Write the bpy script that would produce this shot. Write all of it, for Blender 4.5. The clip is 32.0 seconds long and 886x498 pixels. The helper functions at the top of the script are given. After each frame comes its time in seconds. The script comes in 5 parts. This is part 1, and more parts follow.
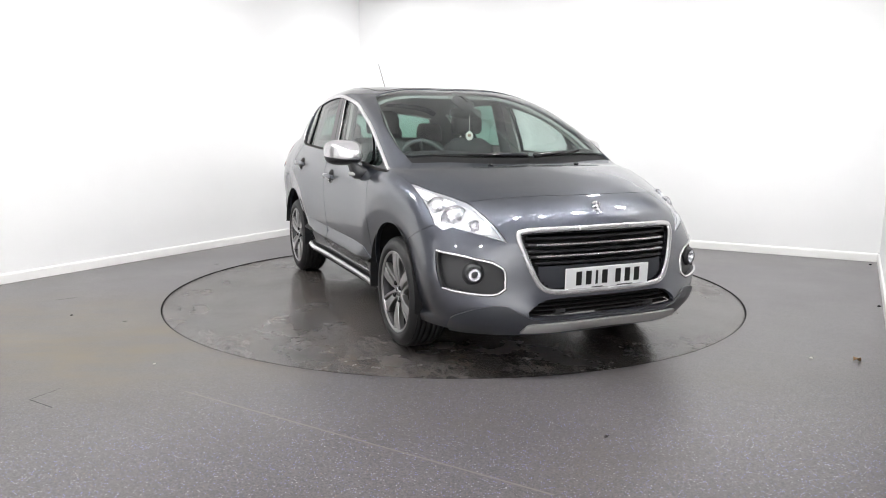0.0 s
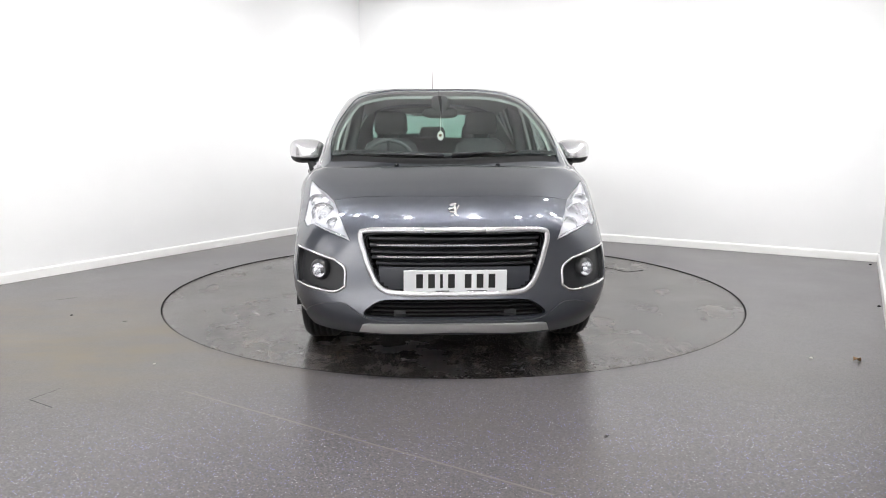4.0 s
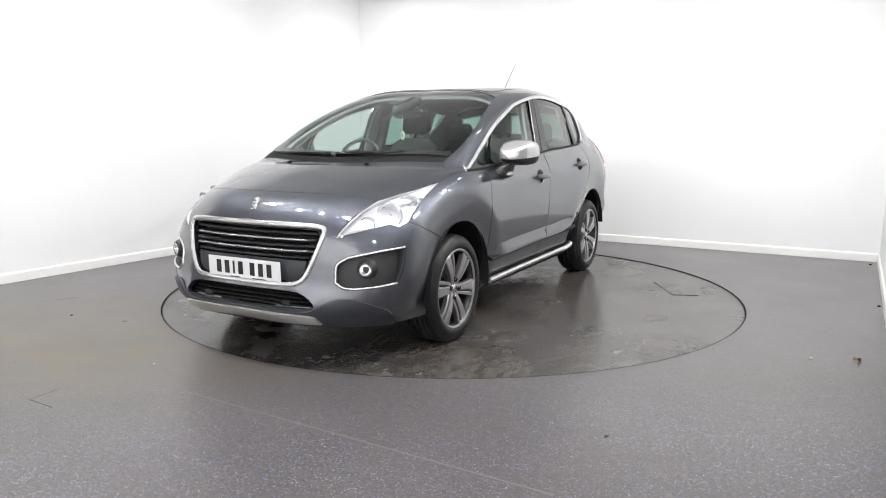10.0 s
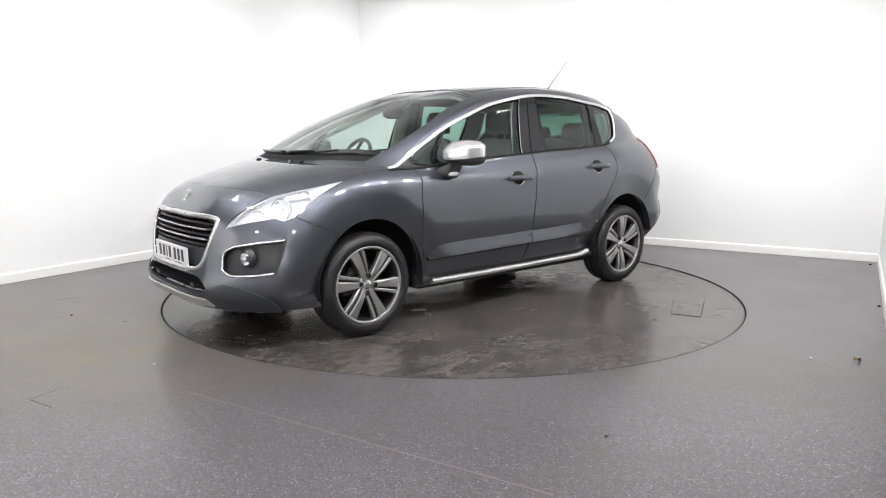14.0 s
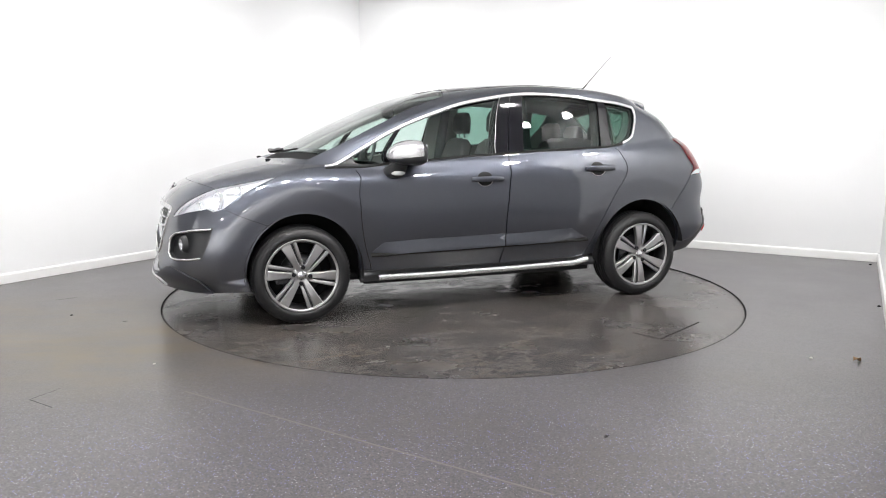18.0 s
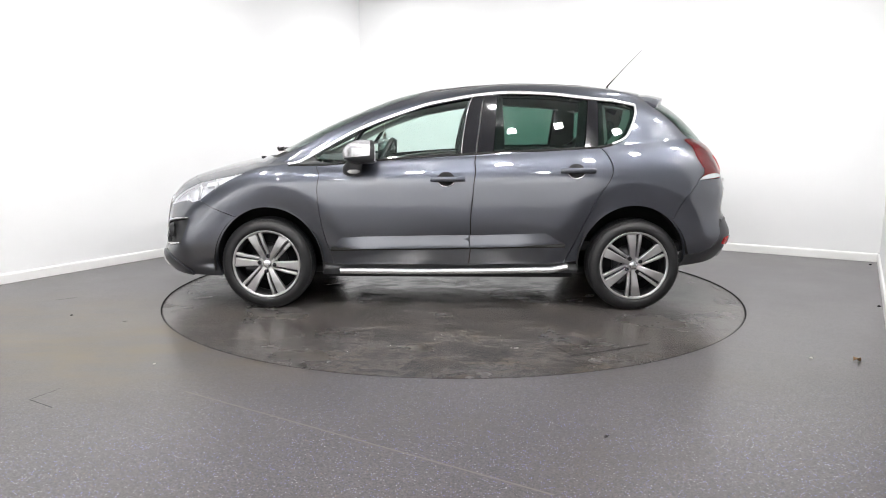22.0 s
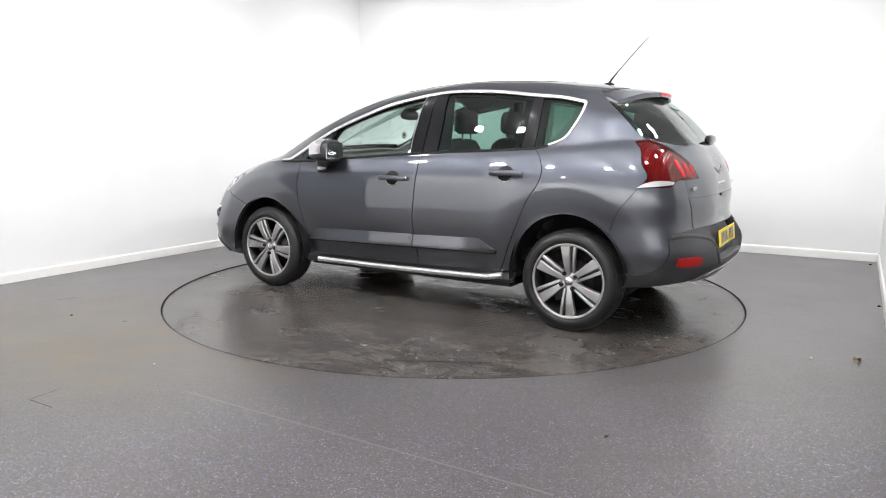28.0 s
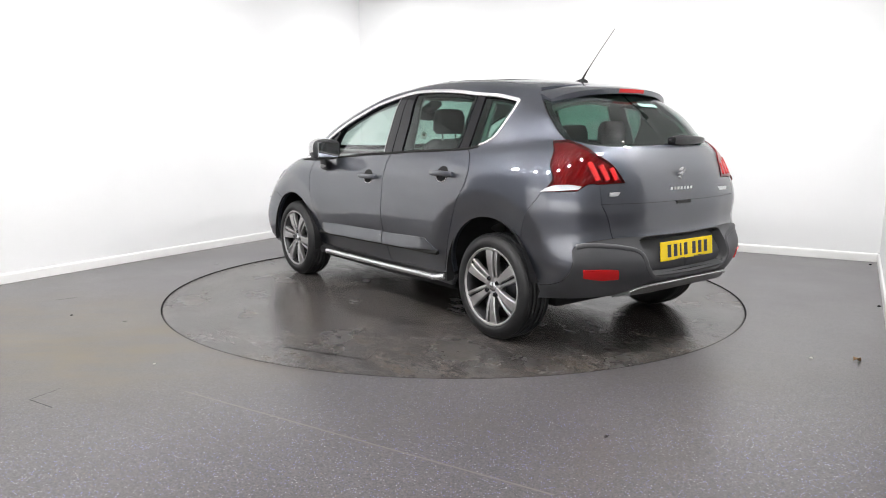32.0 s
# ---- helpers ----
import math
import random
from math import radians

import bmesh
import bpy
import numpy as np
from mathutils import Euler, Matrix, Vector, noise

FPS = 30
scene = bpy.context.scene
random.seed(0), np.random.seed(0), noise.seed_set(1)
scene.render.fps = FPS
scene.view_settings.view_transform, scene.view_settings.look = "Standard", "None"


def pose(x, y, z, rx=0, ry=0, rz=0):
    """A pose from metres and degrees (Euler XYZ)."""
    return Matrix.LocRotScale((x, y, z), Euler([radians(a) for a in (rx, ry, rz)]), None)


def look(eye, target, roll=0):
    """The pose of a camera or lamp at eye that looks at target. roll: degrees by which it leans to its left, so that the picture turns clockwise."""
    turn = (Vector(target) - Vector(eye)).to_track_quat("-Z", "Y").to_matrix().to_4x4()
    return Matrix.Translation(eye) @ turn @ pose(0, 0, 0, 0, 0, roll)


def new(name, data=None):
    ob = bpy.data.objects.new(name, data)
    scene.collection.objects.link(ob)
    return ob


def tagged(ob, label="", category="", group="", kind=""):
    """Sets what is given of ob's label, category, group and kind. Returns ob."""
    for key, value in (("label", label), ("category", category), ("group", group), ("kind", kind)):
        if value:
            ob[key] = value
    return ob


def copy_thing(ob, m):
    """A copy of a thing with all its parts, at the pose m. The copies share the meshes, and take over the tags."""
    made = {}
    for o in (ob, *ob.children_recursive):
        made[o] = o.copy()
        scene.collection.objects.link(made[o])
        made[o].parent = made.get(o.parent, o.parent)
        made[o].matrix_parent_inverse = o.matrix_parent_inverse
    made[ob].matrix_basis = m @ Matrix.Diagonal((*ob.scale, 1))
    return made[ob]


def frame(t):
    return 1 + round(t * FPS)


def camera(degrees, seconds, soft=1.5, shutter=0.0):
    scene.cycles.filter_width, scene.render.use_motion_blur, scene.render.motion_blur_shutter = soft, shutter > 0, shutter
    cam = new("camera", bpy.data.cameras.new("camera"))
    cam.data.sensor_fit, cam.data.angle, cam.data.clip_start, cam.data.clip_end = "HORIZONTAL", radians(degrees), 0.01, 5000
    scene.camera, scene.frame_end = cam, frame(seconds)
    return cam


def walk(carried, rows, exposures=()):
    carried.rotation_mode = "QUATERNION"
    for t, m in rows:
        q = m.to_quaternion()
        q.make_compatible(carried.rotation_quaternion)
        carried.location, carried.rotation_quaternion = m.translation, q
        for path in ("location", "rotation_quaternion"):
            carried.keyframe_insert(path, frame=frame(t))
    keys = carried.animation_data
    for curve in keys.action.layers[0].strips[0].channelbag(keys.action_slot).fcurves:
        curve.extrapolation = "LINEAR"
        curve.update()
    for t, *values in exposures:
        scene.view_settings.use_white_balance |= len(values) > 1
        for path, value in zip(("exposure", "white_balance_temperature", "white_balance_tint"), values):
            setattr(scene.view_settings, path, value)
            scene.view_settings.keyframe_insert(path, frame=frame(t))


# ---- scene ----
# Camera: stands still on a low tripod, looking across the turntable.
cam = camera(63.13, 32.0, soft=1.0)
EYE, AIM = (0.0, -5.776, 1.252), (-0.0645, -0.8404, 0.4527)
walk(cam, [(0.0, look(EYE, AIM, 0.13)), (32.0, look(EYE, AIM, 0.13))])

# Light: recessed square panels in a white ceiling, added wall lamps; no daylight.
scene.view_settings.exposure = 0.0
world = bpy.data.worlds.new("world")
scene.world = world
world.use_nodes = True
world.node_tree.nodes["Background"].inputs[0].default_value = (0.9, 0.95, 1.0, 1)
world.node_tree.nodes["Background"].inputs[1].default_value = 0.02
LAMP_STRENGTH = 405.0
WALL_FILL_WATTS = 5.5
WASH_FILL_WATTS = 16.2
CEILING = 3.05


# ---------------------------------------------------------------- helpers
def part(name, bm, material, parent, label=""):
    """Links a bmesh as one mesh object under a thing or part."""
    me = bpy.data.meshes.new(name)
    bm.to_mesh(me)
    bm.free()
    ob = new(name, me)
    if material:
        me.materials.append(material)
    ob.parent = parent
    if label:
        ob["label"] = label
    return ob


def thing(name, label, category, group="", kind="", m=None):
    ob = new(name)
    ob.empty_display_size = 0.1
    if m is not None:
        ob.matrix_basis = m
    return tagged(ob, label, category, group, kind)


def smooth(bm, angle=None):
    for f in bm.faces:
        f.smooth = True
    if angle:
        for e in bm.edges:
            if len(e.link_faces) == 2 and e.calc_face_angle(0) > radians(angle):
                e.smooth = False
    return bm


def box(bm, x0, x1, y0, y1, z0, z1, bevel=0.0):
    vs = [bm.verts.new((x, y, z)) for x in (x0, x1) for y in (y0, y1) for z in (z0, z1)]
    fs = [bm.faces.new([vs[i] for i in q]) for q in
          ((0, 1, 3, 2), (4, 6, 7, 5), (0, 4, 5, 1), (2, 3, 7, 6), (0, 2, 6, 4), (1, 5, 7, 3))]
    if bevel:
        es = list({e for f in fs for e in f.edges})
        bmesh.ops.bevel(bm, geom=es, offset=bevel, segments=2, affect="EDGES", profile=0.6)
    return bm


def spline(ctrl, n):
    """n points along a smooth curve through control points (chord-length Hermite)."""
    c = np.asarray(ctrl, float)
    d = np.sqrt(np.linalg.norm(np.diff(c, axis=0), axis=1)) + 1e-6
    t = np.concatenate([[0], np.cumsum(d)])
    sl = np.diff(c, axis=0) / d[:, None]
    m = np.empty_like(c)
    m[1:-1] = (sl[:-1] * d[1:, None] + sl[1:] * d[:-1, None]) / (d[1:] + d[:-1])[:, None]
    m[0], m[-1] = sl[0], sl[-1]
    u = np.linspace(0, t[-1], n)
    i = np.clip(np.searchsorted(t, u, side="right") - 1, 0, len(d) - 1)
    h, s = d[i][:, None], ((u - t[i]) / d[i])[:, None]
    return ((2*s**3 - 3*s**2 + 1) * c[i] + (s**3 - 2*s**2 + s) * h * m[i]
            + (-2*s**3 + 3*s**2) * c[i + 1] + (s**3 - s**2) * h * m[i + 1])


def lathe(bm, profile, axis_y=True, segments=64, m=Matrix()):
    """A turned form about the Y axis; profile of (radius, y)."""
    rings = []
    for i in range(segments):
        a = 2 * math.pi * i / segments
        rings.append([bm.verts.new(m @ Vector((r * math.cos(a), y, r * math.sin(a)))) for r, y in profile])
    for i in range(segments):
        r0, r1 = rings[i], rings[(i + 1) % segments]
        for j in range(len(profile) - 1):
            bm.faces.new((r0[j], r0[j + 1], r1[j + 1], r1[j]))
    return bm


# ---------------------------------------------------------------- materials
def material(name, color, rough=0.5, metal=0.0, **kw):
    m = bpy.data.materials.new(name)
    m.use_nodes = True
    b = m.node_tree.nodes["Principled BSDF"]
    b.inputs["Base Color"].default_value = (*color, 1)
    b.inputs["Roughness"].default_value = rough
    b.inputs["Metallic"].default_value = metal
    for k, v in kw.items():
        b.inputs[k.replace("_", " ")].default_value = v
    return m



def nodes_of(m):
    nt = m.node_tree
    return nt, nt.nodes["Principled BSDF"]


def node(nt, kind, **values):
    n = nt.nodes.new(kind)
    for k, v in values.items():
        n.inputs[k.replace("_", " ")].default_value = v
    return n


def ramp(nt, src, stops):
    r = nt.nodes.new("ShaderNodeValToRGB")
    e = r.color_ramp.elements
    while len(e) < len(stops):
        e.new(0.5)
    for k, (at, c) in zip(e, stops):
        k.position, k.color = at, (c if len(c) == 4 else (*c, 1))
    nt.links.new(src, r.inputs[0])
    return r.outputs[0]


def grey(v):
    return (v, v, v, 1)


def mix_colour(nt, fac, a, b, kind="MIX"):
    m = nt.nodes.new("ShaderNodeMix")
    m.data_type, m.blend_type = "RGBA", kind
    for sock, v in ((m.inputs[0], fac), (m.inputs[6], a), (m.inputs[7], b)):
        if hasattr(v, "links"):
            nt.links.new(v, sock)
        else:
            sock.default_value = v
    return m.outputs[2]


def bumped(nt, b, height, strength, distance):
    n = node(nt, "ShaderNodeBump", Strength=strength, Distance=distance)
    nt.links.new(height, n.inputs["Height"])
    nt.links.new(n.outputs[0], b.inputs["Normal"])


def coords(nt):
    return nt.nodes.new("ShaderNodeTexCoord").outputs["Object"]


def noise_tex(nt, co, scale, detail=4.0, rough=0.55, stretch=None):
    n = node(nt, "ShaderNodeTexNoise", Scale=scale, Detail=detail, Roughness=rough)
    if stretch:
        mp = node(nt, "ShaderNodeMapping", Scale=stretch)
        nt.links.new(co, mp.inputs[0])
        co = mp.outputs[0]
    nt.links.new(co, n.inputs["Vector"])
    return n.outputs["Fac"]


def car_paint():
    """Dark grey metallic lacquer: fine flakes under a clear coat, faint dust."""
    m = material("grey_metallic_paint", (0.08, 0.087, 0.105), 0.43, 0.94, Coat_Weight=1.0, Coat_Roughness=0.012, Coat_IOR=1.98)
    nt, b = nodes_of(m)
    co = coords(nt)
    v = node(nt, "ShaderNodeTexVoronoi", Scale=900.0)
    nt.links.new(co, v.inputs["Vector"])
    nt.links.new(ramp(nt, v.outputs["Color"], [(0.0, (0.058, 0.065, 0.083)), (0.7, (0.077, 0.085, 0.107)), (1.0, (0.138, 0.150, 0.182))]), b.inputs["Base Color"])
    nt.links.new(ramp(nt, noise_tex(nt, co, 3.0), [(0.35, grey(0.005)), (0.8, grey(0.02))]), b.inputs["Coat Roughness"])
    return m


def spot(nt, co, centre, reach, inner=0.0, outer=0.7):
    """A soft patch: 1 at its centre, 0 beyond its reach."""
    mp = node(nt, "ShaderNodeMapping", Location=tuple(-c / r for c, r in zip(centre, reach)), Scale=tuple(1 / r for r in reach))
    gr = nt.nodes.new("ShaderNodeTexGradient")
    gr.gradient_type = "SPHERICAL"
    nt.links.new(co, mp.inputs[0])
    nt.links.new(mp.outputs[0], gr.inputs[0])
    return ramp(nt, gr.outputs["Fac"], [(inner, grey(0)), (outer, grey(1))])


def times(nt, a, b):
    return mix_colour(nt, 1.0, a, b, "MULTIPLY")


def flecks(nt, co, base, scale, share, amount):
    """Pale, blue and brown flecks strewn through a vinyl; amount sets how strongly they show."""
    v = node(nt, "ShaderNodeTexVoronoi", Scale=scale)
    nt.links.new(co, v.inputs["Vector"])
    dot = ramp(nt, v.outputs["Distance"], [(0.26, grey(1)), (0.36, grey(0))])
    sep = nt.nodes.new("ShaderNodeSeparateColor")
    nt.links.new(v.outputs["Color"], sep.inputs[0])
    on = ramp(nt, sep.outputs[0], [(1 - share, grey(0)), (1 - share + 0.03, grey(1))])
    tone = ramp(nt, sep.outputs[1], [(0.0, (0.85, 0.85, 0.88)), (0.28, (0.46, 0.46, 0.52)), (0.50, (0.20, 0.22, 0.70)), (0.72, (0.34, 0.36, 0.85)), (0.92, (0.30, 0.20, 0.13))])
    fac = times(nt, times(nt, dot, on), amount)
    return mix_colour(nt, fac, base, tone)


def floor_vinyl():
    """Dark safety vinyl, strewn with pale and blue flecks, filmed over with brown dirt to one side."""
    m = material("dark_vinyl", (0.06, 0.06, 0.06), 0.3)
    nt, b = nodes_of(m)
    co = coords(nt)
    base = ramp(nt, noise_tex(nt, co, 0.9, 4.0, 0.55), [(0.30, (0.089, 0.084, 0.089)), (0.70, (0.111, 0.104, 0.108))])
    # fine mottling of the vinyl
    v2 = node(nt, "ShaderNodeTexVoronoi", Scale=190.0)
    nt.links.new(co, v2.inputs["Vector"])
    base = times(nt, base, ramp(nt, v2.outputs["Color"], [(0.2, (0.62, 0.62, 0.64)), (0.8, (1.38, 1.36, 1.33))]))
    # dirt film: a broad stain at one side and thinner drifts elsewhere
    film = times(nt, spot(nt, co, (-2.6, -1.5, 0), (2.6, 1.5, 1), 0.05, 0.6), ramp(nt, noise_tex(nt, co, 1.4, 5.0, 0.6), [(0.30, grey(0.35)), (0.62, grey(1))]))
    drift = ramp(nt, noise_tex(nt, co, 0.75, 5.0, 0.6, (1.0, 1.6, 1.0)), [(0.50, grey(0)), (0.75, grey(0.45))])
    # flecks show strongest near the camera and fade outward
    far = spot(nt, co, (0.1, -4.4, 0), (4.4, 2.6, 1), 0.05, 0.42)
    base = flecks(nt, co, base, 122.0, 0.34, ramp(nt, far, [(0.0, grey(0.12)), (1.0, grey(0.72))]))
    base = mix_colour(nt, drift, base, (0.095, 0.084, 0.072, 1))
    rust = times(nt, film, ramp(nt, noise_tex(nt, co, 2.3, 6.0, 0.65, (0.7, 1.8, 1.0)), [(0.38, grey(0)), (0.64, grey(0.95))]))
    base = mix_colour(nt, times(nt, film, (0.65, 0.65, 0.65, 1)), base, (0.088, 0.080, 0.070, 1))
    base = mix_colour(nt, rust, base, (0.128, 0.098, 0.060, 1))
    # pale dried splashes and dark scuffs
    splash = ramp(nt, noise_tex(nt, co, 6.5, 6.0, 0.7, (1.0, 2.4, 1.0)), [(0.68, grey(0)), (0.74, grey(0.35))])
    base = mix_colour(nt, splash, base, (0.19, 0.185, 0.18, 1))
    scuff = ramp(nt, noise_tex(nt, co, 3.1, 7.0, 0.7, (1.0, 2.0, 1.0)), [(0.70, grey(0)), (0.85, grey(0.25))])
    base = mix_colour(nt, scuff, base, (0.045, 0.042, 0.042, 1))
    nt.links.new(base, b.inputs["Base Color"])
    nt.links.new(ramp(nt, noise_tex(nt, co, 1.1, 5.0, 0.6), [(0.25, grey(0.26)), (0.75, grey(0.34))]), b.inputs["Roughness"])
    bumped(nt, b, v2.outputs["Distance"], 0.05, 0.001)
    return m


def deck_vinyl():
    """The same vinyl on the turntable, worn, tyre-marked and wet in ragged patches."""
    m = material("worn_dark_vinyl", (0.06, 0.06, 0.06), 0.25)
    nt, b = nodes_of(m)
    co = coords(nt)
    base = ramp(nt, noise_tex(nt, co, 1.3, 5.0, 0.6), [(0.30, (0.074, 0.068, 0.067)), (0.70, (0.098, 0.091, 0.089))])
    v2 = node(nt, "ShaderNodeTexVoronoi", Scale=190.0)
    nt.links.new(co, v2.inputs["Vector"])
    base = times(nt, base, ramp(nt, v2.outputs["Color"], [(0.2, (0.75, 0.75, 0.76)), (0.8, (1.25, 1.24, 1.22))]))
    base = flecks(nt, co, base, 118.0, 0.18, ramp(nt, noise_tex(nt, co, 0.9, 2.0), [(0.45, grey(0.0)), (0.75, grey(0.35))]))
    # brown dirt, dark tyre smears in ragged tongues, pale water marks
    mud = ramp(nt, noise_tex(nt, co, 2.2, 6.0, 0.65, (1.0, 2.2, 1.0)), [(0.46, grey(0)), (0.70, grey(0.75))])
    base = mix_colour(nt, mud, base, (0.108, 0.088, 0.068, 1))
    smear = ramp(nt, noise_tex(nt, co, 2.6, 8.0, 0.68, (1.0, 1.5, 1.0)), [(0.47, grey(0)), (0.56, grey(0.48)), (0.72, grey(0.78))])
    base = mix_colour(nt, smear, base, (0.026, 0.024, 0.023, 1))
    fine = ramp(nt, noise_tex(nt, co, 11.0, 6.0, 0.7, (1.0, 1.8, 1.0)), [(0.50, grey(0)), (0.62, grey(0.62))])
    base = mix_colour(nt, fine, base, (0.030, 0.028, 0.027, 1))
    mark = ramp(nt, noise_tex(nt, co, 8.0, 5.0, 0.6, (1.0, 3.0, 1.0)), [(0.66, grey(0)), (0.74, grey(0.32))])
    base = mix_colour(nt, mark, base, (0.20, 0.195, 0.19, 1))
    nt.links.new(base, b.inputs["Base Color"])
    wet = times(nt, spot(nt, co, (0, 0, 0), (2.0, 1.3, 1), 0.1, 0.5), ramp(nt, noise_tex(nt, co, 3.4, 7.0, 0.65, (1.0, 1.8, 1.0)), [(0.46, grey(0)), (0.60, grey(1))]))
    dry = ramp(nt, noise_tex(nt, co, 1.7, 6.0, 0.62), [(0.30, grey(0.19)), (0.70, grey(0.31))])
    nt.links.new(mix_colour(nt, wet, dry, grey(0.09)), b.inputs["Roughness"])
    return m


def wall_paint():
    m = material("white_wall_paint", (0.86, 0.86, 0.865), 0.6)
    nt, b = nodes_of(m)
    co = coords(nt)
    nt.links.new(ramp(nt, noise_tex(nt, co, 1.2, 5.0), [(0.3, (0.755, 0.76, 0.765)), (0.7, (0.785, 0.79, 0.795))]), b.inputs["Base Color"])
    bumped(nt, b, noise_tex(nt, co, 180.0, 3.0), 0.06, 0.002)
    return m


PAINT = car_paint()
WALL = wall_paint()
# greys of unseen walls, toned for what the car reflects
WALL_GREY = material("mid_grey_unseen_wall", (0.38, 0.38, 0.385), 0.6)
WALL_DARK = material("dark_unseen_wall", (0.13, 0.13, 0.135), 0.6)
FLOOR = floor_vinyl()
TABLE_FLOOR = deck_vinyl()
TYRE = material("tyre_rubber", (0.012, 0.012, 0.013), 0.48, Specular_IOR_Level=0.4)
ALLOY = material("alloy", (0.43, 0.425, 0.425), 0.30, 0.88)
CEILING_PAINT = material("white_ceiling_paint", (0.78, 0.78, 0.785), 0.7)
WELD = material("pale_weld", (0.19, 0.175, 0.16), 0.4)
LEAF = material("dry_leaf", (0.30, 0.18, 0.085), 0.8)
SKIRT = material("white_gloss_paint", (0.80, 0.80, 0.79), 0.3)
CHROME = material("chrome", (0.75, 0.76, 0.78), 0.08, 1.0)
CHROME_SATIN = material("satin_chrome", (0.80, 0.80, 0.82), 0.13, 1.0)
FRAME_SILVER = material("brushed_frame_silver", (0.78, 0.78, 0.79), 0.24, 0.80)
CAP_SILVER = material("satin_silver_cap", (0.60, 0.60, 0.61), 0.22, 0.75)
SILVER = material("satin_silver", (0.62, 0.62, 0.62), 0.30, 0.85)
MIRROR = material("mirror_silver", (0.92, 0.93, 0.95), 0.05, 1.0)
BOWL = material("lamp_bowl_silver", (0.95, 0.95, 0.96), 0.16, 0.85)
ALLOY_DARK = material("graphite_alloy", (0.045, 0.045, 0.048), 0.38, 0.7)
TRIM = material("black_lining", (0.012, 0.012, 0.013), 0.75, Specular_IOR_Level=0.2)
TRIM_GREY = material("dark_grey_lining", (0.06, 0.062, 0.065), 0.7)
LINING = material("grey_cloth_lining", (0.33, 0.33, 0.32), 0.9)
FABRIC = material("dark_fabric", (0.05, 0.051, 0.053), 0.95)
PLASTIC = material("black_grained_plastic", (0.020, 0.021, 0.023), 0.42)
RIM_GREY = material("dull_rim_metal", (0.085, 0.08, 0.078), 0.45, 0.2)
BUMPER_PLASTIC = material("grained_bumper_plastic", (0.040, 0.041, 0.045), 0.46)
SKID_GREY = material("satin_grey_metal", (0.20, 0.20, 0.205), 0.35, 0.6)
SATIN_DARK = material("satin_dark_plastic", (0.035, 0.038, 0.046), 0.32)
GLOSS_BLACK = material("gloss_black", (0.008, 0.008, 0.010), 0.08)
RUBBER = material("black_rubber", (0.008, 0.008, 0.008), 0.6, Specular_IOR_Level=0.2)
PRINT = material("black_print", (0.01, 0.01, 0.01), 0.4)
PLATE_WHITE = material("white_plate", (0.80, 0.81, 0.82), 0.25)
PLATE_YELLOW = material("yellow_plate", (0.85, 0.62, 0.01), 0.25)
LEGEND = material("pale_green_print", (0.22, 0.36, 0.32), 0.5)
MEDAL = material("pale_enamel", (0.62, 0.60, 0.56), 0.4)
BRONZE = material("bronze", (0.20, 0.12, 0.08), 0.4, 0.7)
LAMP_GREY = material("lamp_shell_grey", (0.78, 0.78, 0.80), 0.30, 0.35)
LIGHT_GUIDE = material("frosted_light_guide", (0.80, 0.80, 0.82), 0.35)
LAMP_SILVER = material("lamp_silver", (0.72, 0.73, 0.76), 0.22, 0.7)
_nt, _p = nodes_of(LAMP_SILVER)
_w = node(_nt, "ShaderNodeTexWave", Scale=14.0, Distortion=0.6)
_nt.links.new(coords(_nt), _w.inputs["Vector"])
bumped(_nt, _p, _w.outputs["Fac"], 0.6, 0.006)
LENS_SILVER = material("silvered_clear_lens", (0.62, 0.62, 0.64), 0.16, 0.5)
LAMP_WHITE = material("clear_lens", (0.45, 0.45, 0.45), 0.12)
LAMP_RED_BRIGHT = material("bright_red_lens", (0.55, 0.012, 0.015), 0.2)
RED_INNER = material("red_lamp_inner", (0.16, 0.03, 0.034), 0.3)
_nt, _p = nodes_of(RED_INNER)
_w = node(_nt, "ShaderNodeTexWave", Scale=22.0, Distortion=0.3)
_nt.links.new(coords(_nt), _w.inputs["Vector"])
bumped(_nt, _p, _w.outputs["Fac"], 0.5, 0.004)
REFLECTOR = material("red_reflector", (0.50, 0.010, 0.012), 0.15)


def sheet_glass(name, tint):
    """Thin glass: tinted see-through with a clear surface gloss."""
    m = bpy.data.materials.new(name)
    m.use_nodes = True
    nt = m.node_tree
    nt.nodes.remove(nt.nodes["Principled BSDF"])
    out = nt.nodes["Material Output"]
    see, gloss, mix, fr, pw, ma = (nt.nodes.new(k) for k in ("ShaderNodeBsdfTransparent", "ShaderNodeBsdfGlossy", "ShaderNodeMixShader", "ShaderNodeLayerWeight", "ShaderNodeMath", "ShaderNodeMath"))
    see.inputs[0].default_value = (*tint, 1)
    gloss.inputs["Roughness"].default_value = 0.02
    fr.inputs["Blend"].default_value = 0.5
    pw.operation, ma.operation = "POWER", "MULTIPLY_ADD"
    pw.inputs[1].default_value = 3.6
    ma.inputs[1].default_value, ma.inputs[2].default_value = 0.9, 0.07
    nt.links.new(fr.outputs["Facing"], pw.inputs[0])
    nt.links.new(pw.outputs[0], ma.inputs[0])
    nt.links.new(ma.outputs[0], mix.inputs[0])
    nt.links.new(see.outputs[0], mix.inputs[1])
    nt.links.new(gloss.outputs[0], mix.inputs[2])
    nt.links.new(mix.outputs[0], out.inputs[0])
    return m


